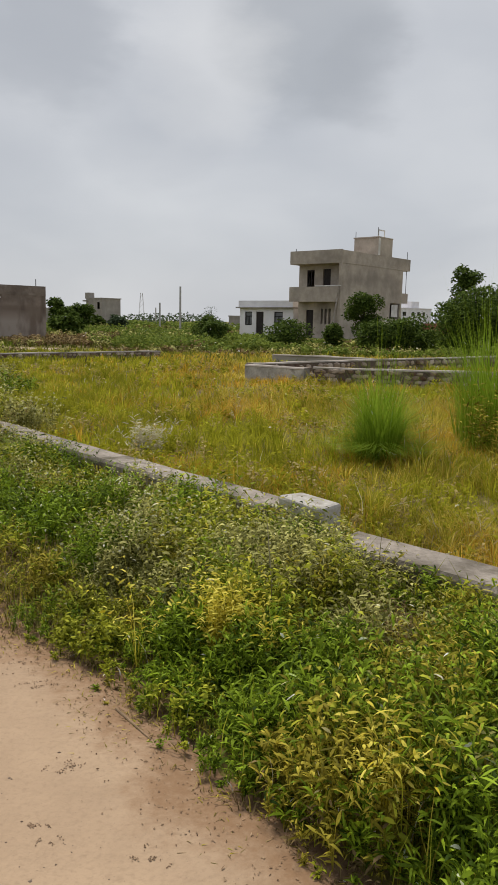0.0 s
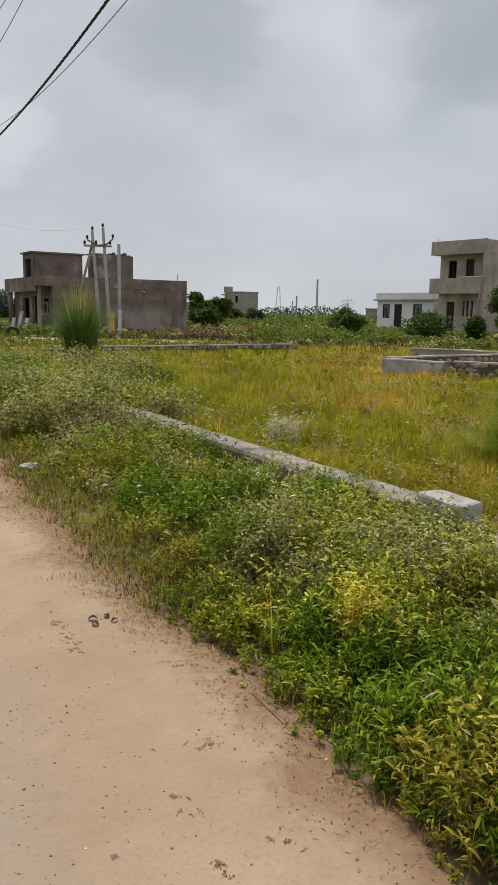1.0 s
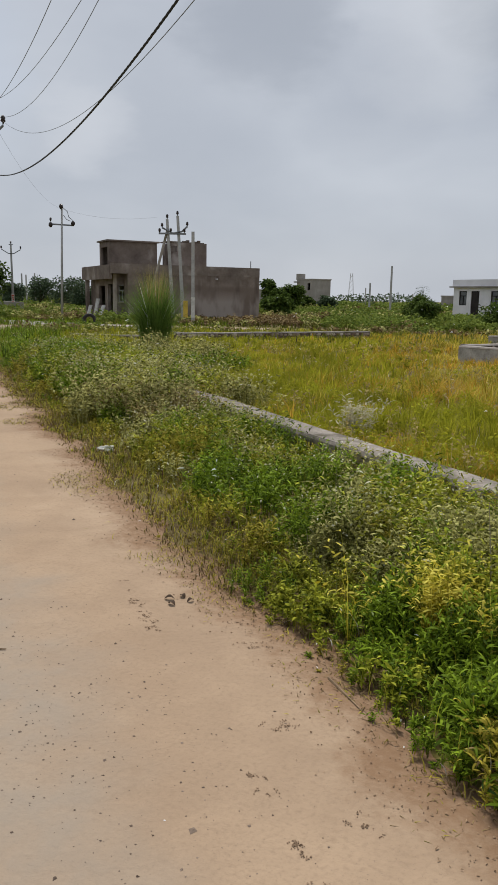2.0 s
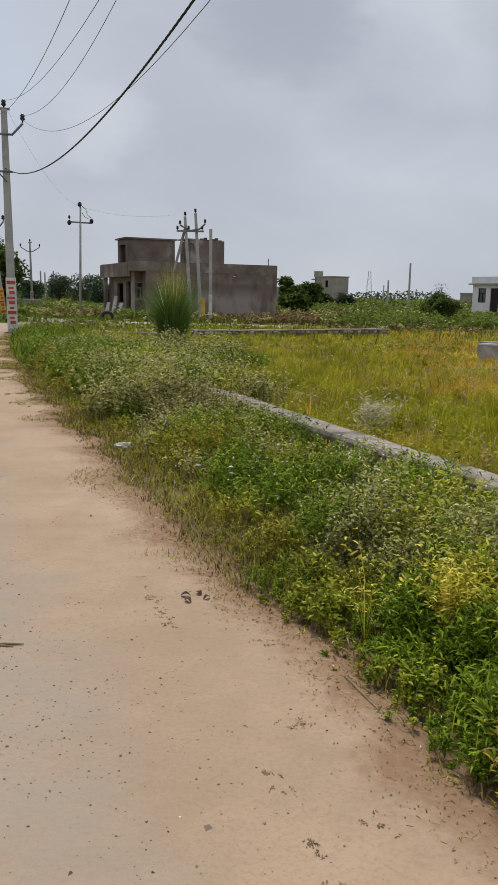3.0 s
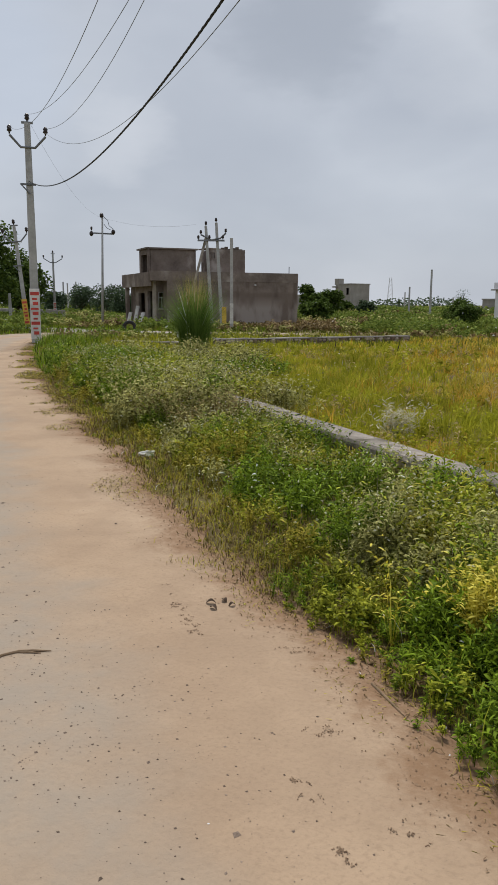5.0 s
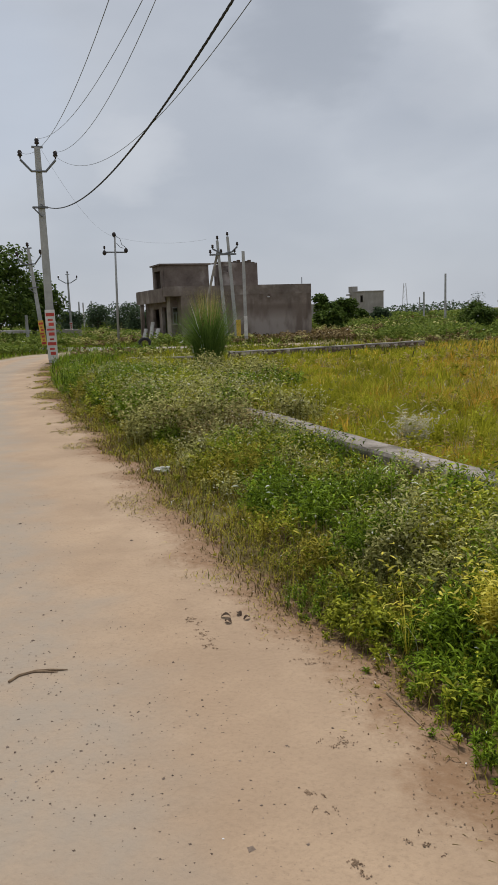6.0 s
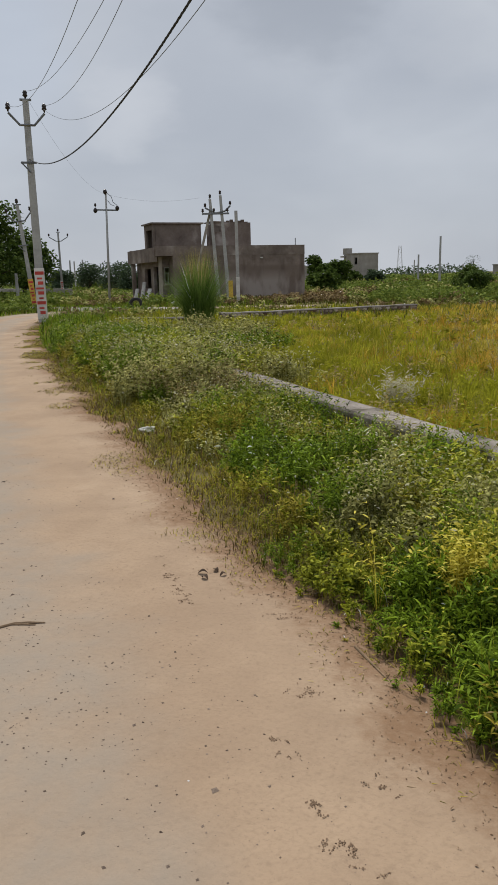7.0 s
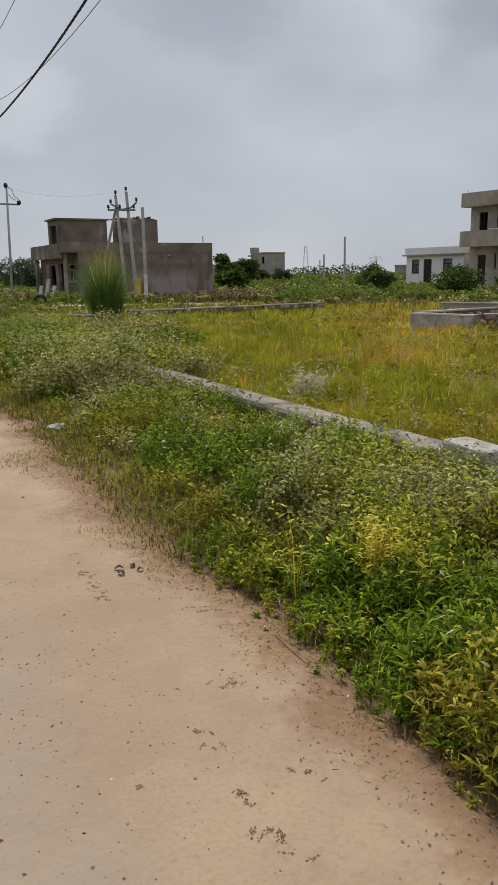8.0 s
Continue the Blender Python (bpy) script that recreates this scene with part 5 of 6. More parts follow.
# ---- tall reed-grass clumps ----
def reed_clump(x, y, h, n, r, label, lean=0.62, seed=1, W=0.006, mat="reed", stalks=40, tall=1.5, plume="reed"):
    g = np.random.default_rng(seed)
    t = thing("reed_clump", pose(x, y, 0), label, "tall grass", "tall reed clumps")
    F = Foliage()
    a = g.uniform(0, 6.28, n)
    rr = r * np.sqrt(g.uniform(0, 1, n))
    le = np.clip(g.beta(1.5, 1.8, n) * lean * 1.7, 0.03, 0.95)
    F.blades(np.stack([np.cos(a) * rr, np.sin(a) * rr, np.full(n, -0.02)], 1), a + g.normal(0, 0.5, n), h * g.uniform(0.45, 1.0, n) * (1.1 - 0.25 * le), W * g.uniform(0.7, 1.4, n), le)
    F.make("foliage", M[mat], t)
    S = Foliage()
    m = stalks
    a = g.uniform(0, 6.28, m)
    S.blades(np.stack([np.cos(a) * r * 0.6, np.sin(a) * r * 0.6, np.zeros(m)], 1), a, h * g.uniform(0.95, tall, m), W * 0.8, g.uniform(0.02, 0.26, m))
    S.make("plume", M[plume], t)
    return t


reed_clump(1.45, 8.05, 1.22, 2300, 0.19, "bright green arching clump of tall grass", 1.1, seed=61, stalks=34, tall=1.6)
reed_clump(2.95, 9.0, 1.85, 900, 0.38, "tall pale reed clump with long stalks", 0.42, seed=62, tall=1.3)
reed_clump(-7.72, 18.3, 2.1, 2300, 0.27, "tall dark-green reed clump beside the road verge", 0.42, seed=63, W=0.012, mat="reed_dark", stalks=300, tall=1.15, plume="tan")

# ---- roadside verge weeds ----
V = {k_: Foliage() for k_ in ("weed", "lush", "dull", "yellow", "olive", "brown", "straw", "flower")}
SPOTS = [(-0.09, 3.11, 0.11, "yellow"), (-0.45, 3.05, 0.03, "yellow"), (0.12, 2.92, 0.03, "yellow"), (0.66, 2.75, 0.30, "olive"), (0.42, 1.98, 0.045, "yellow"), (0.20, 2.15, 0.25, "olive"),
         (1.0, 2.4, 0.25, "lush"), (0.95, 2.05, 0.04, "yellow"), (0.27, 2.60, 0.33, "lush"), (0.03, 2.38, 0.2, "lush"), (0.75, 3.4, 0.3, "brown"), (-3.0, 7.4, 0.55, "dull"), (-0.9, 4.3, 0.3, "lush"),
         (-1.15, 5.2, 0.45, "lush"), (0.75, 1.75, 0.3, "lush"), (-2.3, 6.0, 0.35, "olive"), (-1.5, 4.6, 0.18, "olive"), (-0.75, 4.75, 0.25, "dull"), (0.15, 3.9, 0.4, "dull"), (-0.75, 3.55, 0.2, "weed"), (-4.6, 10.6, 1.3, "dull"), (-5.2, 11.6, 1.0, "weed"), (-6.6, 9.9, 0.6, "olive")]


def verge_points(y0, y1, dens, x0=-20, x1=3.2):
    if y0 < 0.15:
        x0, x1 = (0.0, 14.0) if y0 < 0 else (3.1, 6.2)
    n = int(dens * (x1 - x0) * (y1 - y0))
    q = np.stack([U(x0, x1, n), U(y0, y1, n)], 1)
    se_, sk = signed(q, edge_line), signed(q, kerb_line)
    ok = (se_ > 0.02) & (sk < np.where(q[:, 1] > 9.0, 0.9, -0.12))
    return q[ok], se_[ok], sk[ok]


def clump_field(q, gap):
    """Nearest clump centre of each point: its distance in clump radii, and random numbers of that clump."""
    lo, hi = q.min(0) - gap, q.max(0) + gap
    cells = np.floor((q - lo) / gap).astype(int)
    nx, ny = ((hi - lo) / gap).astype(int) + 3
    jit, own = U(0.1, 0.9, (nx + 2, ny + 2, 2)), U(0, 1, (nx + 2, ny + 2, 3))
    best, tone = np.full(len(q), 9e9), np.zeros((len(q), 3))
    for di in (-1, 0, 1):
        for dj in (-1, 0, 1):
            i, j = cells[:, 0] + di, cells[:, 1] + dj
            c = lo + (np.stack([i, j], 1) + jit[i + 1, j + 1]) * gap
            d = np.hypot(*(q - c).T)
            near = d < best
            best[near], tone[near] = d[near], own[i[near] + 1, j[near] + 1]
    return best / (gap * 0.62), tone


for y0, y1, dens, scale, stems in ((-9.0, 0.2, 30, 2.0, 4), (0.1, 4.1, 40, 1.8, 4), (0.2, 4.2, 520, 1.0, 5), (4.2, 8.0, 230, 1.1, 5), (8.0, 15.0, 125, 1.55, 5), (15.0, 33.0, 40, 2.1, 4)):
    q, se_, sk = verge_points(y0, y1, dens)
    thin = U(0, 1, len(q)) < np.clip(se_ / np.where(q[:, 1] < 3.6, 0.14, 0.45), np.where(q[:, 1] < 3.6, 0.3, 0.12), 1)
    q, se_, sk = q[thin], se_[thin], sk[thin]
    hgt = np.where(q[:, 1] < 3.6, np.interp(se_, [0, 0.08, 0.22, 0.6], [0.05, 0.16, 0.38, 0.48]), np.interp(se_, [0, 0.2, 0.5, 0.95], [0.04, 0.09, 0.24, 0.46])) * (0.30 + 1.15 * vnoise(q[:, 0], q[:, 1], 2.4, 31) ** 1.2) * (0.6 + 0.75 * vnoise(q[:, 0], q[:, 1], 6.5, 34))
    hgt = np.where((sk > -0.55) & (q[:, 1] < 9), np.where(q[:, 0] > 0.55, np.clip(hgt, 0.07, 0.2), np.clip(hgt, np.where(sk > -0.38, 0.2 + 0.17 * vnoise(q[:, 0], q[:, 1], 1.7, 35), 0.22), 0.40)), hgt)
    hgt *= np.where((q[:, 1] > 8.7) & (sk > -1.7) & (q[:, 1] < 15), np.interp(q[:, 1], [8.7, 10], [1.3, 1.9]), 1.0)
    hgt *= np.where(q[:, 1] > 15.5, 0.45, 1.0)
    hgt = hgt * U(0.6, 1.3, len(q))
    ring_d, tone = clump_field(q, 0.40 if y1 < 9 else 0.85)
    hgt *= np.where((sk > -0.55) & (q[:, 1] < 9), 1.0, np.clip(1.38 - 0.95 * ring_d ** 2, np.where(q[:, 1] < 4.2, 0.42, 0.2), 1.38) * (0.7 + 0.6 * tone[:, 0]))
    hgt = np.where(q[:, 1] < 8, np.minimum(hgt, U(0.36, 0.47, len(q))), hgt)
    hgt = np.where(q[:, 1] >= 8, np.minimum(hgt, np.interp(q[:, 1], [8, 15, 17, 33], [0.72, 0.66, 0.34, 0.34]) * U(0.7, 1.0, len(q))), hgt)
    kind = np.full(len(q), "weed", dtype=object)
    nz = vnoise(q[:, 0], q[:, 1], 1.2, 32) * 0.65 + vnoise(q[:, 0], q[:, 1], 3.5, 33) * 0.35
    nz = 0.5 + (nz - 0.5) * 0.8 + (tone[:, 1] - 0.5) * 0.55 + U(-0.05, 0.05, len(q))
    kind[nz > 0.60] = "lush"
    kind[nz < 0.36] = "dull"
    kind[(nz > 0.42) & (nz < 0.475)] = "olive"
    kind[(se_ < 0.3) & (U(0, 1, len(q)) < 0.35)] = "brown"
    low_ = (se_ < 0.5) & (q[:, 1] > 3.6)
    kind[low_ & (U(0, 1, len(q)) < 0.55)] = "olive"
    kind[low_ & (U(0, 1, len(q)) < 0.45)] = "brown"
    kind[(q[:, 1] > 13) & (nz > 0.42)] = "lush"
    close = (q[:, 1] < 3.1) & (U(0, 1, len(q)) < 0.6)
    kind[close & (kind == "weed")] = "lush"
    kind[(q[:, 1] < 3.9) & (se_ < 0.5) & (kind == "dull")] = "weed"
    for sx, sy, sr, sk_ in SPOTS:
        hit = np.hypot(q[:, 0] - sx, q[:, 1] - sy) < sr * (0.6 + 0.6 * U(0, 1, len(q)))
        kind[hit & ((sk_ != "olive") | (U(0, 1, len(q)) < 0.6))] = sk_
    zz = np.zeros(len(q))
    P = np.c_[q, zz]
    for kn, L, W, nodes, spread, elr in (("weed", 0.046, 0.0135, 9, 0.6, (0.0, 0.95)), ("lush", 0.053, 0.0095, 11, 0.55, (0.15, 1.1)), ("dull", 0.040, 0.0125, 9, 0.55, (0.0, 0.95)), ("yellow", 0.052, 0.009, 10, 0.6, (-0.1, 1.2)),
                                        ("olive", 0.048, 0.009, 10, 0.58, (0.1, 1.05)), ("brown", 0.038, 0.008, 5, 0.8, (-0.3, 0.7))):
        s = kind == kn
        if s.any():
            V[kn].plants(P[s], hgt[s] * (0.55 if kn == "brown" else 1.0), stems, nodes, L * scale * np.clip(hgt[s] / np.where(q[s][:, 1] < 3.4, 0.16, 0.24), 0.45, 1.0), W * scale * np.clip(hgt[s] / np.where(q[s][:, 1] < 3.4, 0.16, 0.24), 0.5, 1.0), spread, elr, low=0.14, bunch=0.66, stem_w=0.003 * scale, droop=0.22)
    # dense yellow tufts
    for sx, sy, sr, sk_ in SPOTS:
        if sk_ == "yellow" and y0 <= sy < y1:
            m = int(1000 * sr * sr) + 1
            aa, rr = U(0, 6.28, m), sr * 0.8 * np.sqrt(U(0, 1, m))
            V["yellow"].plants(np.c_[sx + np.cos(aa) * rr, sy + np.sin(aa) * rr, np.zeros(m)], U(0.35, 0.47, m), 5, 9, 0.036, 0.009, 0.55, (-0.1, 0.7), low=0.45, stem_w=0.003, droop=0.08)
    # thin grass through it all
    m = int(len(q) * 2.2)
    qi = rng.integers(0, len(q), m)
    pj = P[qi] + np.c_[U(-0.12, 0.12, (m, 2)), np.zeros(m)]
    inside = signed(pj[:, :2], edge_line) > 0.12
    pj, qi = pj[inside], qi[inside]
    m = len(qi)
    fr = U(0, 1, m)
    for sel, kn in ((fr < 0.4, "olive"), ((fr >= 0.4) & (fr < 0.75), "weed"), ((fr >= 0.75) & (fr < 0.93), "lush"), (fr >= 0.93, "straw")):
        mm = sel.sum()
        V[kn].blades(pj[sel], U(0, 6.28, mm), (hgt[qi][sel] * 0.85 + 0.03) * U(0.5, 1.15, mm), 0.0035 * scale, U(0.1, 0.8, mm))
    fl = (se_ > 0.5) & (q[:, 1] > 4) & (q[:, 1] < 15) & (U(0, 1, len(q)) < np.where(kind == "dull", 0.5, 0.12))
    if fl.any():
        f = np.repeat(P[fl], 3, 0) + np.c_[U(-0.15, 0.15, (fl.sum() * 3, 2)), np.repeat(hgt[fl], 3) * U(0.8, 1.1, fl.sum() * 3)]
        V["flower"].leaves(f, U(0, 6.28, len(f)), U(0.0, 0.9, len(f)), 0.021 * scale, 0.012 * scale, 0.0)
# grey half-dry weeds crowding the far end of the low wall
m = 150
aa, rr = U(0, 6.28, m), np.sqrt(U(0, 1, m))
V["dull"].plants(np.c_[-3.75 + np.cos(aa) * rr * 0.85, 8.1 + np.sin(aa) * rr * 0.6, np.zeros(m)], U(0.36, 0.66, m), 5, 9, 0.06, 0.024, 0.6, (0.0, 0.95), low=0.25, bunch=0.7, stem_w=0.004, droop=0.2)
m = 60
aa, rr = U(0, 6.28, m), np.sqrt(U(0, 1, m))
V["brown"].plants(np.c_[-3.4 + np.cos(aa) * rr * 0.8, 8.0 + np.sin(aa) * rr * 0.6, np.zeros(m)], U(0.36, 0.62, m), 5, 7, 0.045, 0.012, 0.6, (0.0, 0.95), low=0.3, bunch=0.7, stem_w=0.004, droop=0.2)
# dense grey-green weeds round the foot of the reed clump
m = 170
aa, rr = U(0, 6.28, m), np.sqrt(U(0, 1, m))
V["dull"].plants(np.c_[-6.9 + np.cos(aa) * rr * 1.9, 15.9 + np.sin(aa) * rr * 1.5, np.zeros(m)], U(0.35, 0.75, m), 5, 8, 0.08, 0.034, 0.65, (0.0, 0.95), low=0.2, bunch=0.7, stem_w=0.006, droop=0.2)
m = 90
aa, rr = U(0, 6.28, m), np.sqrt(U(0, 1, m))
V["lush"].plants(np.c_[-5.4 + np.cos(aa) * rr * 1.5, 14.2 + np.sin(aa) * rr * 1.3, np.zeros(m)], U(0.25, 0.5, m), 5, 8, 0.075, 0.028, 0.65, (0.0, 0.95), low=0.2, bunch=0.7, stem_w=0.006, droop=0.2)
# short olive and brown grass between the road and the taller weeds
n = 170000
q = np.stack([U(-8.5, 0.6, n), U(1.5, 12.0, n)], 1)
se_ = signed(q, edge_line)
reach = 0.10 + 0.62 * np.clip((q[:, 1] - 2.6) / 2.0, 0, 1)
patch = vnoise(q[:, 0], q[:, 1], 2.2, 75) * 0.55 + vnoise(q[:, 0], q[:, 1], 6.0, 76) * 0.45
ok = (se_ > np.where(q[:, 1] < 3.0, 0.03, -0.16 * patch)) & (se_ < reach) & (patch > U(0.1, 0.52, n))
q, se_, patch = q[ok], se_[ok], patch[ok]
tint = U(0, 1, len(q)) + 0.25 * (patch - 0.5) - 0.35 * np.clip(0.25 - se_, 0, 0.25) / 0.25
for sel, kn in ((tint < 0.42, "brown"), ((tint >= 0.42) & (tint < 0.8), "olive"), (tint >= 0.8, "weed")):
    m = sel.sum()
    V[kn].blades(np.c_[q[sel], np.full(m, 0.0)], U(0, 6.28, m), U(0.04, 0.14, m) * np.clip(0.5 + se_[sel] * 1.6, 0.35, 1.3), 0.0022 + 0.0011 * q[sel][:, 1], np.sqrt(U(np.where(q[sel][:, 1] < 3.4, 0.7, 0.25), 0.98, m)))
# taller weeds before the white block
m = 46
aa, rr = U(0, 6.28, m), np.sqrt(U(0, 1, m))
V["dull"].plants(np.c_[0.28 + np.cos(aa) * rr * 0.34, 4.36 + np.sin(aa) * rr * 0.17, np.zeros(m)], U(0.3, 0.45, m), 5, 10, 0.038, 0.01, 0.6, (-0.1, 0.75), low=0.25, bunch=0.7, stem_w=0.003, droop=0.06)
n = 80000
i_ = rng.integers(120, len(road_edge) - 60, n)
off = U(-0.5, 0.45, n)
q = road_edge[i_] + left[i_] * off[:, None] + U(-0.06, 0.06, (n, 2))
fringe = vnoise(q[:, 0], q[:, 1], 2.6, 71) * 0.6 + vnoise(q[:, 0], q[:, 1], 7.0, 72) * 0.4
ok = fringe > 0.46 + np.where(q[:, 1] > 3.7, 0.62, 1.5) * np.clip(off, 0, 1) + U(-0.05, 0.08, n)
q, pick = q[ok], U(0, 1, ok.sum())
dd = np.clip(np.hypot(q[:, 0], q[:, 1]) / 5, 0.7, 3)
for sel, kn in ((pick < 0.5, "olive"), ((pick >= 0.5) & (pick < 0.92), "brown"), (pick >= 0.92, "weed")):
    m = sel.sum()
    V[kn].blades(np.c_[q[sel], np.full(m, 0.01)], U(0, 6.28, m), U(0.03, 0.09, m) * np.where(q[sel][:, 1] < 3.7, 0.45, 1.0), 0.004 * dd[sel] * np.where(q[sel][:, 1] < 3.7, 1.5, 1.0), U(0.86, 0.995, m))
n = 26000
q = np.stack([U(-20, -6, n), U(14, 33, n)], 1)
se_, sk = signed(q, edge_line), signed(q, kerb_line)
q = q[(se_ > 0.15) & (sk < 1.2) & (vnoise(q[:, 0], q[:, 1], 0.5, 73) > U(0.1, 0.55, n))]
m = len(q)
V["lush"].blades(np.c_[q, np.zeros(m)], U(0, 6.28, m), U(0.18, 0.5, m) * (0.5 + vnoise(q[:, 0], q[:, 1], 0.6, 74)), 0.022, np.sqrt(U(0.03, 0.8, m)))
LABELS = {"weed": ("verge_weeds", "mid-green leafy weeds along the road verge"), "lush": ("lush_weeds", "bright green narrow-leaved weeds on the verge"), "dull": ("flowering_weeds", "grey-green weeds with tiny pale flowers"),
          "yellow": ("yellowing_weeds", "yellowing weed tufts on the verge"), "olive": ("olive_weeds", "olive-green grassy weeds on the verge"), "brown": ("withered_weeds", "brown withered weeds at the road's edge"),
          "straw": ("dry_grass", "pale dry grass stalks among the weeds"), "flower": ("weed_flowers", "tiny pale flowers on the weeds")}
for kn, acc in V.items():
    if acc.n:
        tagged(acc.make(LABELS[kn][0], M[kn]), LABELS[kn][1], "weeds", kind="stuff")
# tufts leaning over the kerb wall from both sides
kq = smooth_line(KERB, 0.05, 4)
kt = np.gradient(kq, axis=0)
kt /= np.hypot(kt[:, 0], kt[:, 1])[:, None]
kn_ = np.stack([-kt[:, 1], kt[:, 0]], 1)
for kname, mt, lab, n in (("kerb_grass", "meadow", "grass tufts growing along the plot wall", 9000), ("kerb_weeds", "olive", "olive weeds leaning on the plot wall", 0)):
    F = Foliage()
    if n:
        i_ = rng.integers(0, len(kq), n)
        keep_ = vnoise(i_ * 0.05, 0, 1.7, 61) > U(0.25, 0.8, n)
        i_ = i_[keep_]
        m = len(i_)
        side = np.where(U(0, 1, m) < 0.5, 1, -1)
        q = kq[i_] + kn_[i_] * (side * U(0.14, 0.3, m))[:, None]
        F.blades(np.c_[q, np.zeros(m)], U(0, 6.28, m), U(0.15, 0.46, m), 0.005, np.sqrt(U(0.02, 0.7, m)))
    else:
        i_ = rng.integers(0, len(kq), 260)
        side = np.where(U(0, 1, 260) < 0.6, 1, -1)
        q = kq[i_] + kn_[i_] * (side * U(0.15, 0.26, 260))[:, None]
        F.plants(np.c_[q, np.zeros(260)], U(0.22, 0.42, 260), 4, 7, 0.045, 0.012, 0.6)
    tagged(F.make(kname, M[mt]), lab, "grass" if n else "weeds", kind="stuff")
# short grass on the open ground behind and beside the viewer
F = Foliage()
n = 30000
q = np.stack([U(-16, 16, n), U(-12, 11, n)], 1)
ok = (signed(q, edge_line) < -6.3) | ((signed(q, kerb_line) > 0.25) & (np.degrees(np.arctan2(-q[:, 0], q[:, 1])) < -34))
q = q[ok & (vnoise(q[:, 0], q[:, 1], 0.8, 91) > U(0.1, 0.6, n))]
F.blades(np.c_[q, np.zeros(len(q))], U(0, 6.28, len(q)), U(0.08, 0.26, len(q)), 0.016, np.sqrt(U(0.05, 0.96, len(q))))
tagged(F.make("short_grass", M["meadow"]), "short green grass on open ground", "grass", kind="stuff")
# grass left of the far road
F = Foliage()
n = 26000
q = np.stack([U(-34, -12, n), U(10, 44, n)], 1)
ok = signed(q, edge_line) < -np.interp(q[:, 1], [8, 13, 19, 26, 33], [6.2, 4.6, 2.4, 2.8, 3.7])
q = q[ok]
F.blades(np.c_[q, np.zeros(len(q))], U(0, 6.28, len(q)), U(0.08, 0.25, len(q)), 0.03, U(0.1, 0.7, len(q)))
tagged(F.make("roadside_grass", M["lush"]), "short green grass on the far road side", "grass", kind="stuff")

# pale stalk in the foreground weeds, a silvery dead plant in the plot
st = thing("tall_stalk", pose(0.12, 3.3, 0), "single tall pale grass stalk", "grass stalk")
part("stem", tube([(0, 0, 0), (0.01, 0, 0.3), (-0.02, 0.01, 0.62)], [0.004, 0.003, 0.0015], 5), M["straw"], st)
dp = thing("dead_plant", pose(-1.11, 8.2, 0), "silvery dry plant standing in golden grass", "dead plant")
F = Foliage()
F.plants(np.c_[U(-0.16, 0.16, (18, 2)), np.zeros(18)], U(0.3, 0.58, 18), 5, 8, 0.075, 0.014, 0.7, (0.0, 0.8), droop=0.05)
F.make("foliage", M["silver"], dp)
ds = thing("dry_shrub", pose(-3.0, 7.75, 0), "greyish half-dry shrub at the end of the plot wall", "shrub")
F = Foliage()
F.plants(np.c_[U(-0.45, 0.45, (46, 2)), np.zeros(46)], U(0.28, 0.55, 46), 5, 9, 0.045, 0.016, 0.7)
F.make("foliage", M["tan"], ds)
bp = thing("broadleaf_weed", pose(2.98, 8.3, 0), "tall olive-green leafy weed bush in the plot", "weed")
F = Foliage()
F.plants(np.c_[U(-0.45, 0.45, (44, 2)), np.zeros(44)], U(0.55, 0.95, 44), 5, 12, 0.075, 0.017, 0.6, (-0.1, 0.9), bunch=0.8, droop=0.1)
F.make("foliage", M["olive"], bp)

# ---- litter and pebbles on the road ----
def pebble_field(n, region, size, mat, name, label, seed):
    g = np.random.default_rng(seed)
    q = np.stack([g.uniform(*region[0], n), g.uniform(*region[1], n)], 1)
    q = q[signed(q, edge_line) < -g.uniform(0.25, 1.6, len(q))]
    q = q[vnoise(q[:, 0], q[:, 1], 0.9, seed) > g.uniform(0.3, 0.75, len(q))]
    base = np.array([(1, 0, 0), (-1, 0, 0), (0, 1, 0), (0, -1, 0), (0, 0, 1), (0, 0, -1)], float)
    tri = np.array([(0, 2, 4), (2, 1, 4), (1, 3, 4), (3, 0, 4), (2, 0, 5), (1, 2, 5), (3, 1, 5), (0, 3, 5)])
    m = len(q)
    s = size * g.lognormal(0, 0.45, m)
    v = base[None] * s[:, None, None] * g.uniform(0.5, 1.2, (m, 6, 1)) * np.array([1, 1, 0.6])
    v[:, :, 2] += on_road(q, 0.0005)[:, None]
    v[:, :, :2] += q[:, None, :]
    f = (tri[None] + 6 * np.arange(m)[:, None, None]).reshape(-1, 3)
    return tagged(link_mesh(name, v.reshape(-1, 3), f, M[mat]), label, "gravel", kind="stuff")


pebble_field(24000, ((-4, 1.0), (0.6, 5.5)), 0.0030, "pebble", "gravel", "scattered grit and small pebbles on the road", 71)
F = Foliage()
n = 6500
i_ = rng.integers(130, 290, n)
off = np.abs(rng.normal(0, 0.11, n)) * np.where(U(0, 1, n) < 0.55, 1, -1)
q = road_edge[i_] + left[i_] * (off + rough_edge[i_])[:, None] + U(-0.08, 0.08, (n, 2))
F.leaves(np.c_[q, on_road(q, 0.002)], U(0, 6.28, n), U(-0.1, 0.35, n), U(0.004, 0.02, n) * U(0.4, 1, n), U(0.003, 0.007, n), 0.0)
tagged(F.make("leaf_litter", M["litter"]), "dry leaf litter along the road's edge", "leaf litter", kind="stuff")


# small things lying on the road
def twig(pts, r, label="dry brown twig lying on the road"):
    return tagged(part("twig", tube([(x, y, float(on_road([(x, y)])[0]) + r * 0.8) for x, y, z in pts], [r] * (len(pts) - 1) + [r * 0.4], 5), M["brown_wood"]), label, "twig")


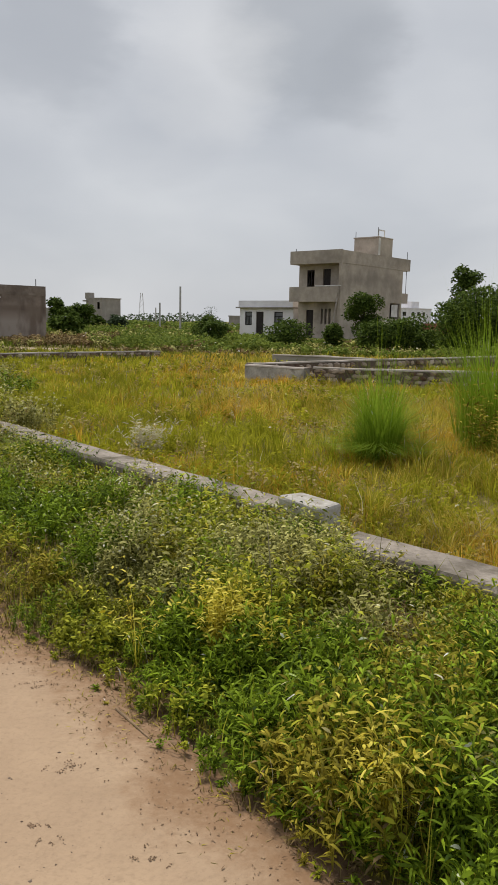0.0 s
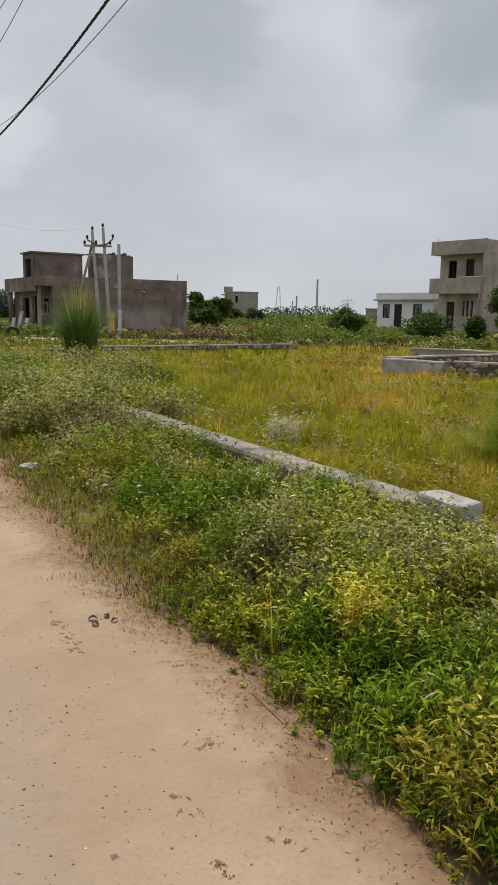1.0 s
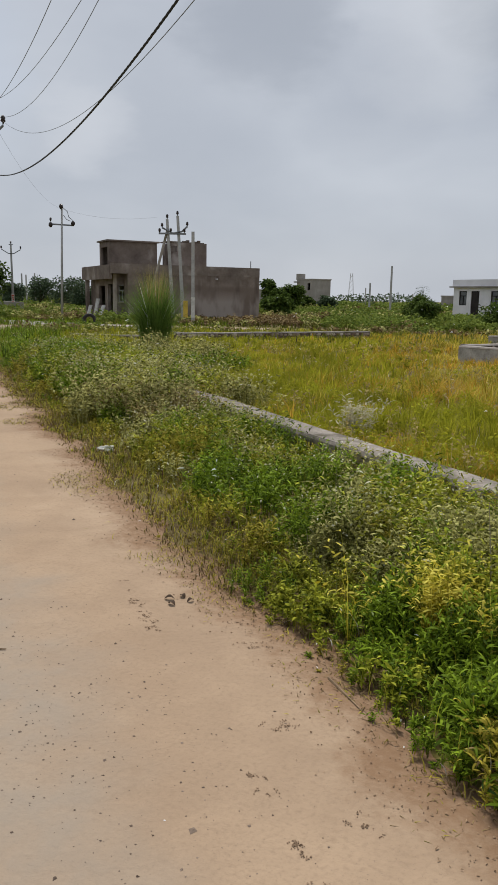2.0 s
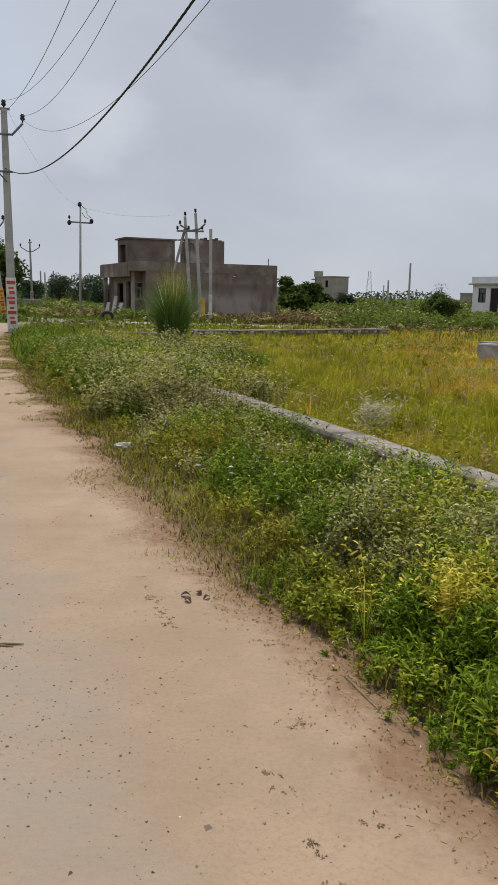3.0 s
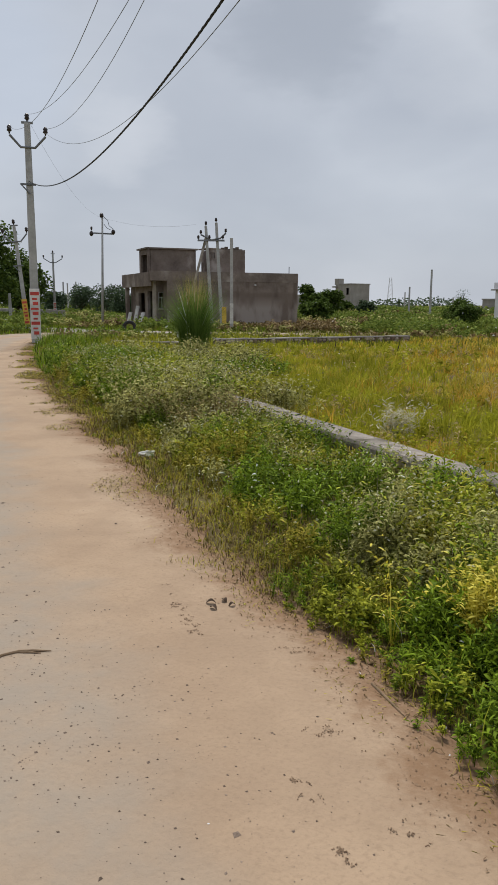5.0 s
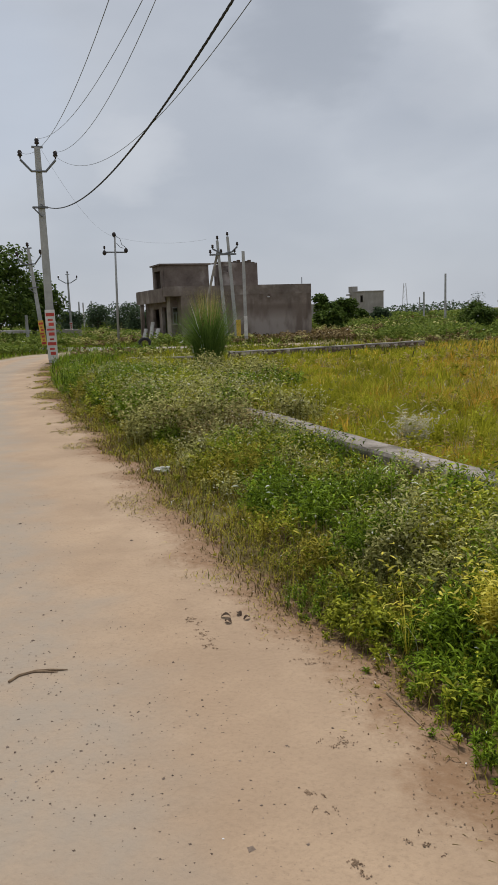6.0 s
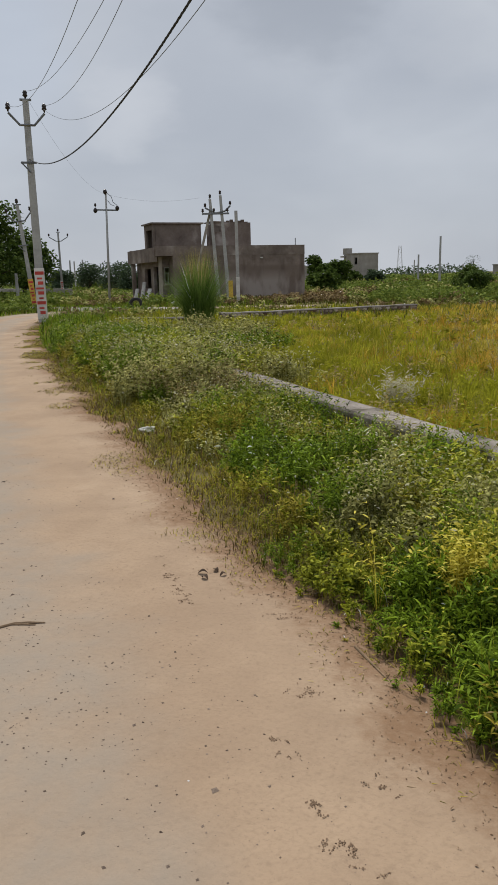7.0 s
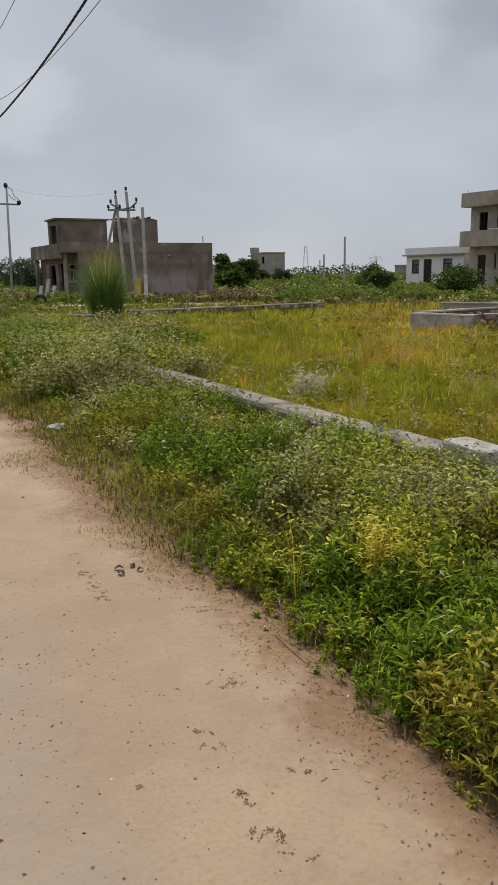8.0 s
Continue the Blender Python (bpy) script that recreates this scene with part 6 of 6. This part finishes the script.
M["dead_leaf"] = material("dead_leaf", [(0.05, 0.028, 0.016), (0.10, 0.06, 0.035)], 0.8, 40.0, 0.2)
M["brown_wood"] = material("dry_twig", [(0.22, 0.15, 0.09), (0.36, 0.255, 0.16)], 0.9, 40.0, 0.3)
twig([(-2.0, 2.37, 0.014), (-1.995, 2.43, 0.015), (-1.95, 2.485, 0.016), (-1.89, 2.51, 0.015), (-1.82, 2.53, 0.014)], 0.006)
twig([(-1.965, 2.475, 0.015), (-1.91, 2.49, 0.016), (-1.85, 2.50, 0.014)], 0.005)
twig([(-0.48, 2.68, 0.016), (-0.41, 2.59, 0.018), (-0.32, 2.47, 0.016)], 0.0045, "dry brown twig at the road's edge")
for i, (x, y, a, l) in enumerate(((-1.39, 3.23, 0.3, 0.05), (-1.30, 3.27, 2.4, 0.042), (-1.35, 3.19, -0.5, 0.045), (-1.27, 3.23, 0.9, 0.038))):
    b = bmesh.new()
    rows_ = []
    for t_ in np.linspace(0, 1, 6):
        w = l * 0.28 * math.sin(math.pi * min(1, 0.12 + t_ * 0.88)) + 0.001
        zc = 0.002 + 0.012 * math.sin(t_ * 3.1)
        c = Vector((math.cos(a), math.sin(a), 0)) * l * t_
        sd2 = Vector((-math.sin(a), math.cos(a), 0)) * w
        rows_.append([b.verts.new(c + sd2 + Vector((0, 0, zc + w * 0.5))), b.verts.new(c + Vector((0, 0, zc))), b.verts.new(c - sd2 + Vector((0, 0, zc + w * 0.5)))])
    for r0, r1 in zip(rows_, rows_[1:]):
        for j in range(2):
            b.faces.new((r0[j], r1[j], r1[j + 1], r0[j + 1]))
    o = part("dry_leaf", b, M["dead_leaf"])
    o.location = (x, y, float(on_road([(x, y)])[0]))
    tagged(o, "curled brown dry leaf on the sandy road", "dry leaf", "dry leaves on the road")
b = bmesh.new()
bmesh.ops.create_icosphere(b, subdivisions=3, radius=0.5)
for v in b.verts:
    v.co += v.co.normalized() * 0.35 * noise.noise(v.co * 3.0) + Vector((0, 0, 0.15 * noise.noise(v.co * 7)))
o = part("plastic_scrap", b, M["bag"], smooth=False)
o.matrix_world = pose(-3.26, 6.42, 0.035, 0, 0, 30) @ Matrix.Diagonal((0.17, 0.1, 0.07, 1))
tagged(o, "crumpled white plastic scrap at the road's edge", "litter")
SCUFFS = [((-1.69, 3.4), (-1.28, 2.85), 16), ((-1.6, 3.28), (-1.4, 3.0), 7), ((-0.92, 2.85), (-0.78, 2.88), 6), ((-0.68, 2.26), (-0.51, 2.31), 7), ((-0.62, 2.03), (-0.5, 1.89), 7),
          ((-0.49, 1.8), (-0.37, 1.7), 6), ((-0.33, 1.62), (-0.16, 1.55), 9), ((-1.0, 3.05), (-0.85, 3.1), 4), ((-1.9, 4.1), (-1.7, 3.95), 5), ((-0.3, 1.95), (-0.2, 1.8), 4)]
# rows of crumbs in old wheel and foot marks: start, end, number of small arcs
F = Foliage()
for (x0, y0), (x1, y1), arcs in SCUFFS:
    for _ in range(arcs):
        t_ = U(0, 1)
        cx, cy = x0 + (x1 - x0) * t_ + rng.normal(0, 0.012), y0 + (y1 - y0) * t_ + rng.normal(0, 0.012)
        m = int(U(7, 15))
        rad, a0_, da = U(0.012, 0.04), U(0, 6.28), U(0.8, 2.4)
        aa = a0_ + da * U(0, 1, m)
        q = np.stack([cx + rad * np.cos(aa), cy + rad * 0.8 * np.sin(aa)], 1) + rng.normal(0, 0.004, (m, 2))
        F.leaves(np.c_[q, on_road(q, 0.001)], U(0, 6.28, m), U(0.0, 0.25, m), U(0.003, 0.008, m), U(0.003, 0.006, m), 0.0)
for (x0, y0), (x1, y1), m, sp in (((-2.9, 5.2), (-2.2, 4.55), 60, 0.1), ((-3.6, 6.2), (-2.8, 5.4), 60, 0.09), ((-8.2, 11.6), (-6.6, 9.9), 60, 0.2), ((-4.9, 8.0), (-4.0, 6.9), 50, 0.12)):
    t_ = U(0, 1, m)
    q = np.stack([x0 + (x1 - x0) * t_, y0 + (y1 - y0) * t_], 1) + rng.normal(0, sp, (m, 2))
    F.leaves(np.c_[q, on_road(q, 0.001)], U(0, 6.28, m), U(-0.1, 0.7, m), U(0.005, 0.015, m), U(0.005, 0.012, m), 0.0)
tagged(F.make("soil_crumbs", M["scuff"]), "brown soil crumbs and scuffs on the road", "crumbs", kind="stuff")

# a tyre by the porch, stakes and a scrap in the open plot
x, y = polar(27.6, 38.0)
b = bmesh.new()
ring = []
for i in range(20):
    a = 2 * math.pi * i / 20
    ring.append([b.verts.new(((0.26 + 0.085 * math.cos(c)) * math.cos(a), 0.075 * math.sin(c), 0.34 + (0.26 + 0.085 * math.cos(c)) * math.sin(a))) for c in [2 * math.pi * j / 8 for j in range(8)]])
for i in range(20):
    for j in range(8):
        b.faces.new((ring[i][j], ring[(i + 1) % 20][j], ring[(i + 1) % 20][(j + 1) % 8], ring[i][(j + 1) % 8]))
ty = part("tyre", b, M["cable"], smooth=True)
ty.matrix_world = pose(x, y, 0, 14, 0, 30)
tagged(ty, "old black tyre standing in rough grass", "tyre")
for az_, d_, hh in ((12.2, 24.0, 0.3), (7.55, 23.0, 0.27)):
    x, y = polar(az_, d_)
    sk_ = part("stake", tube([(0, 0, -0.05), (0.01, 0, hh * 0.6), (0.03, 0.01, hh)], [0.022, 0.02, 0.016], 6), M["bark"])
    sk_.location = (x, y, 0)
    tagged(sk_, "short dark wooden stake standing in the plot", "stake", "stakes in the plot")
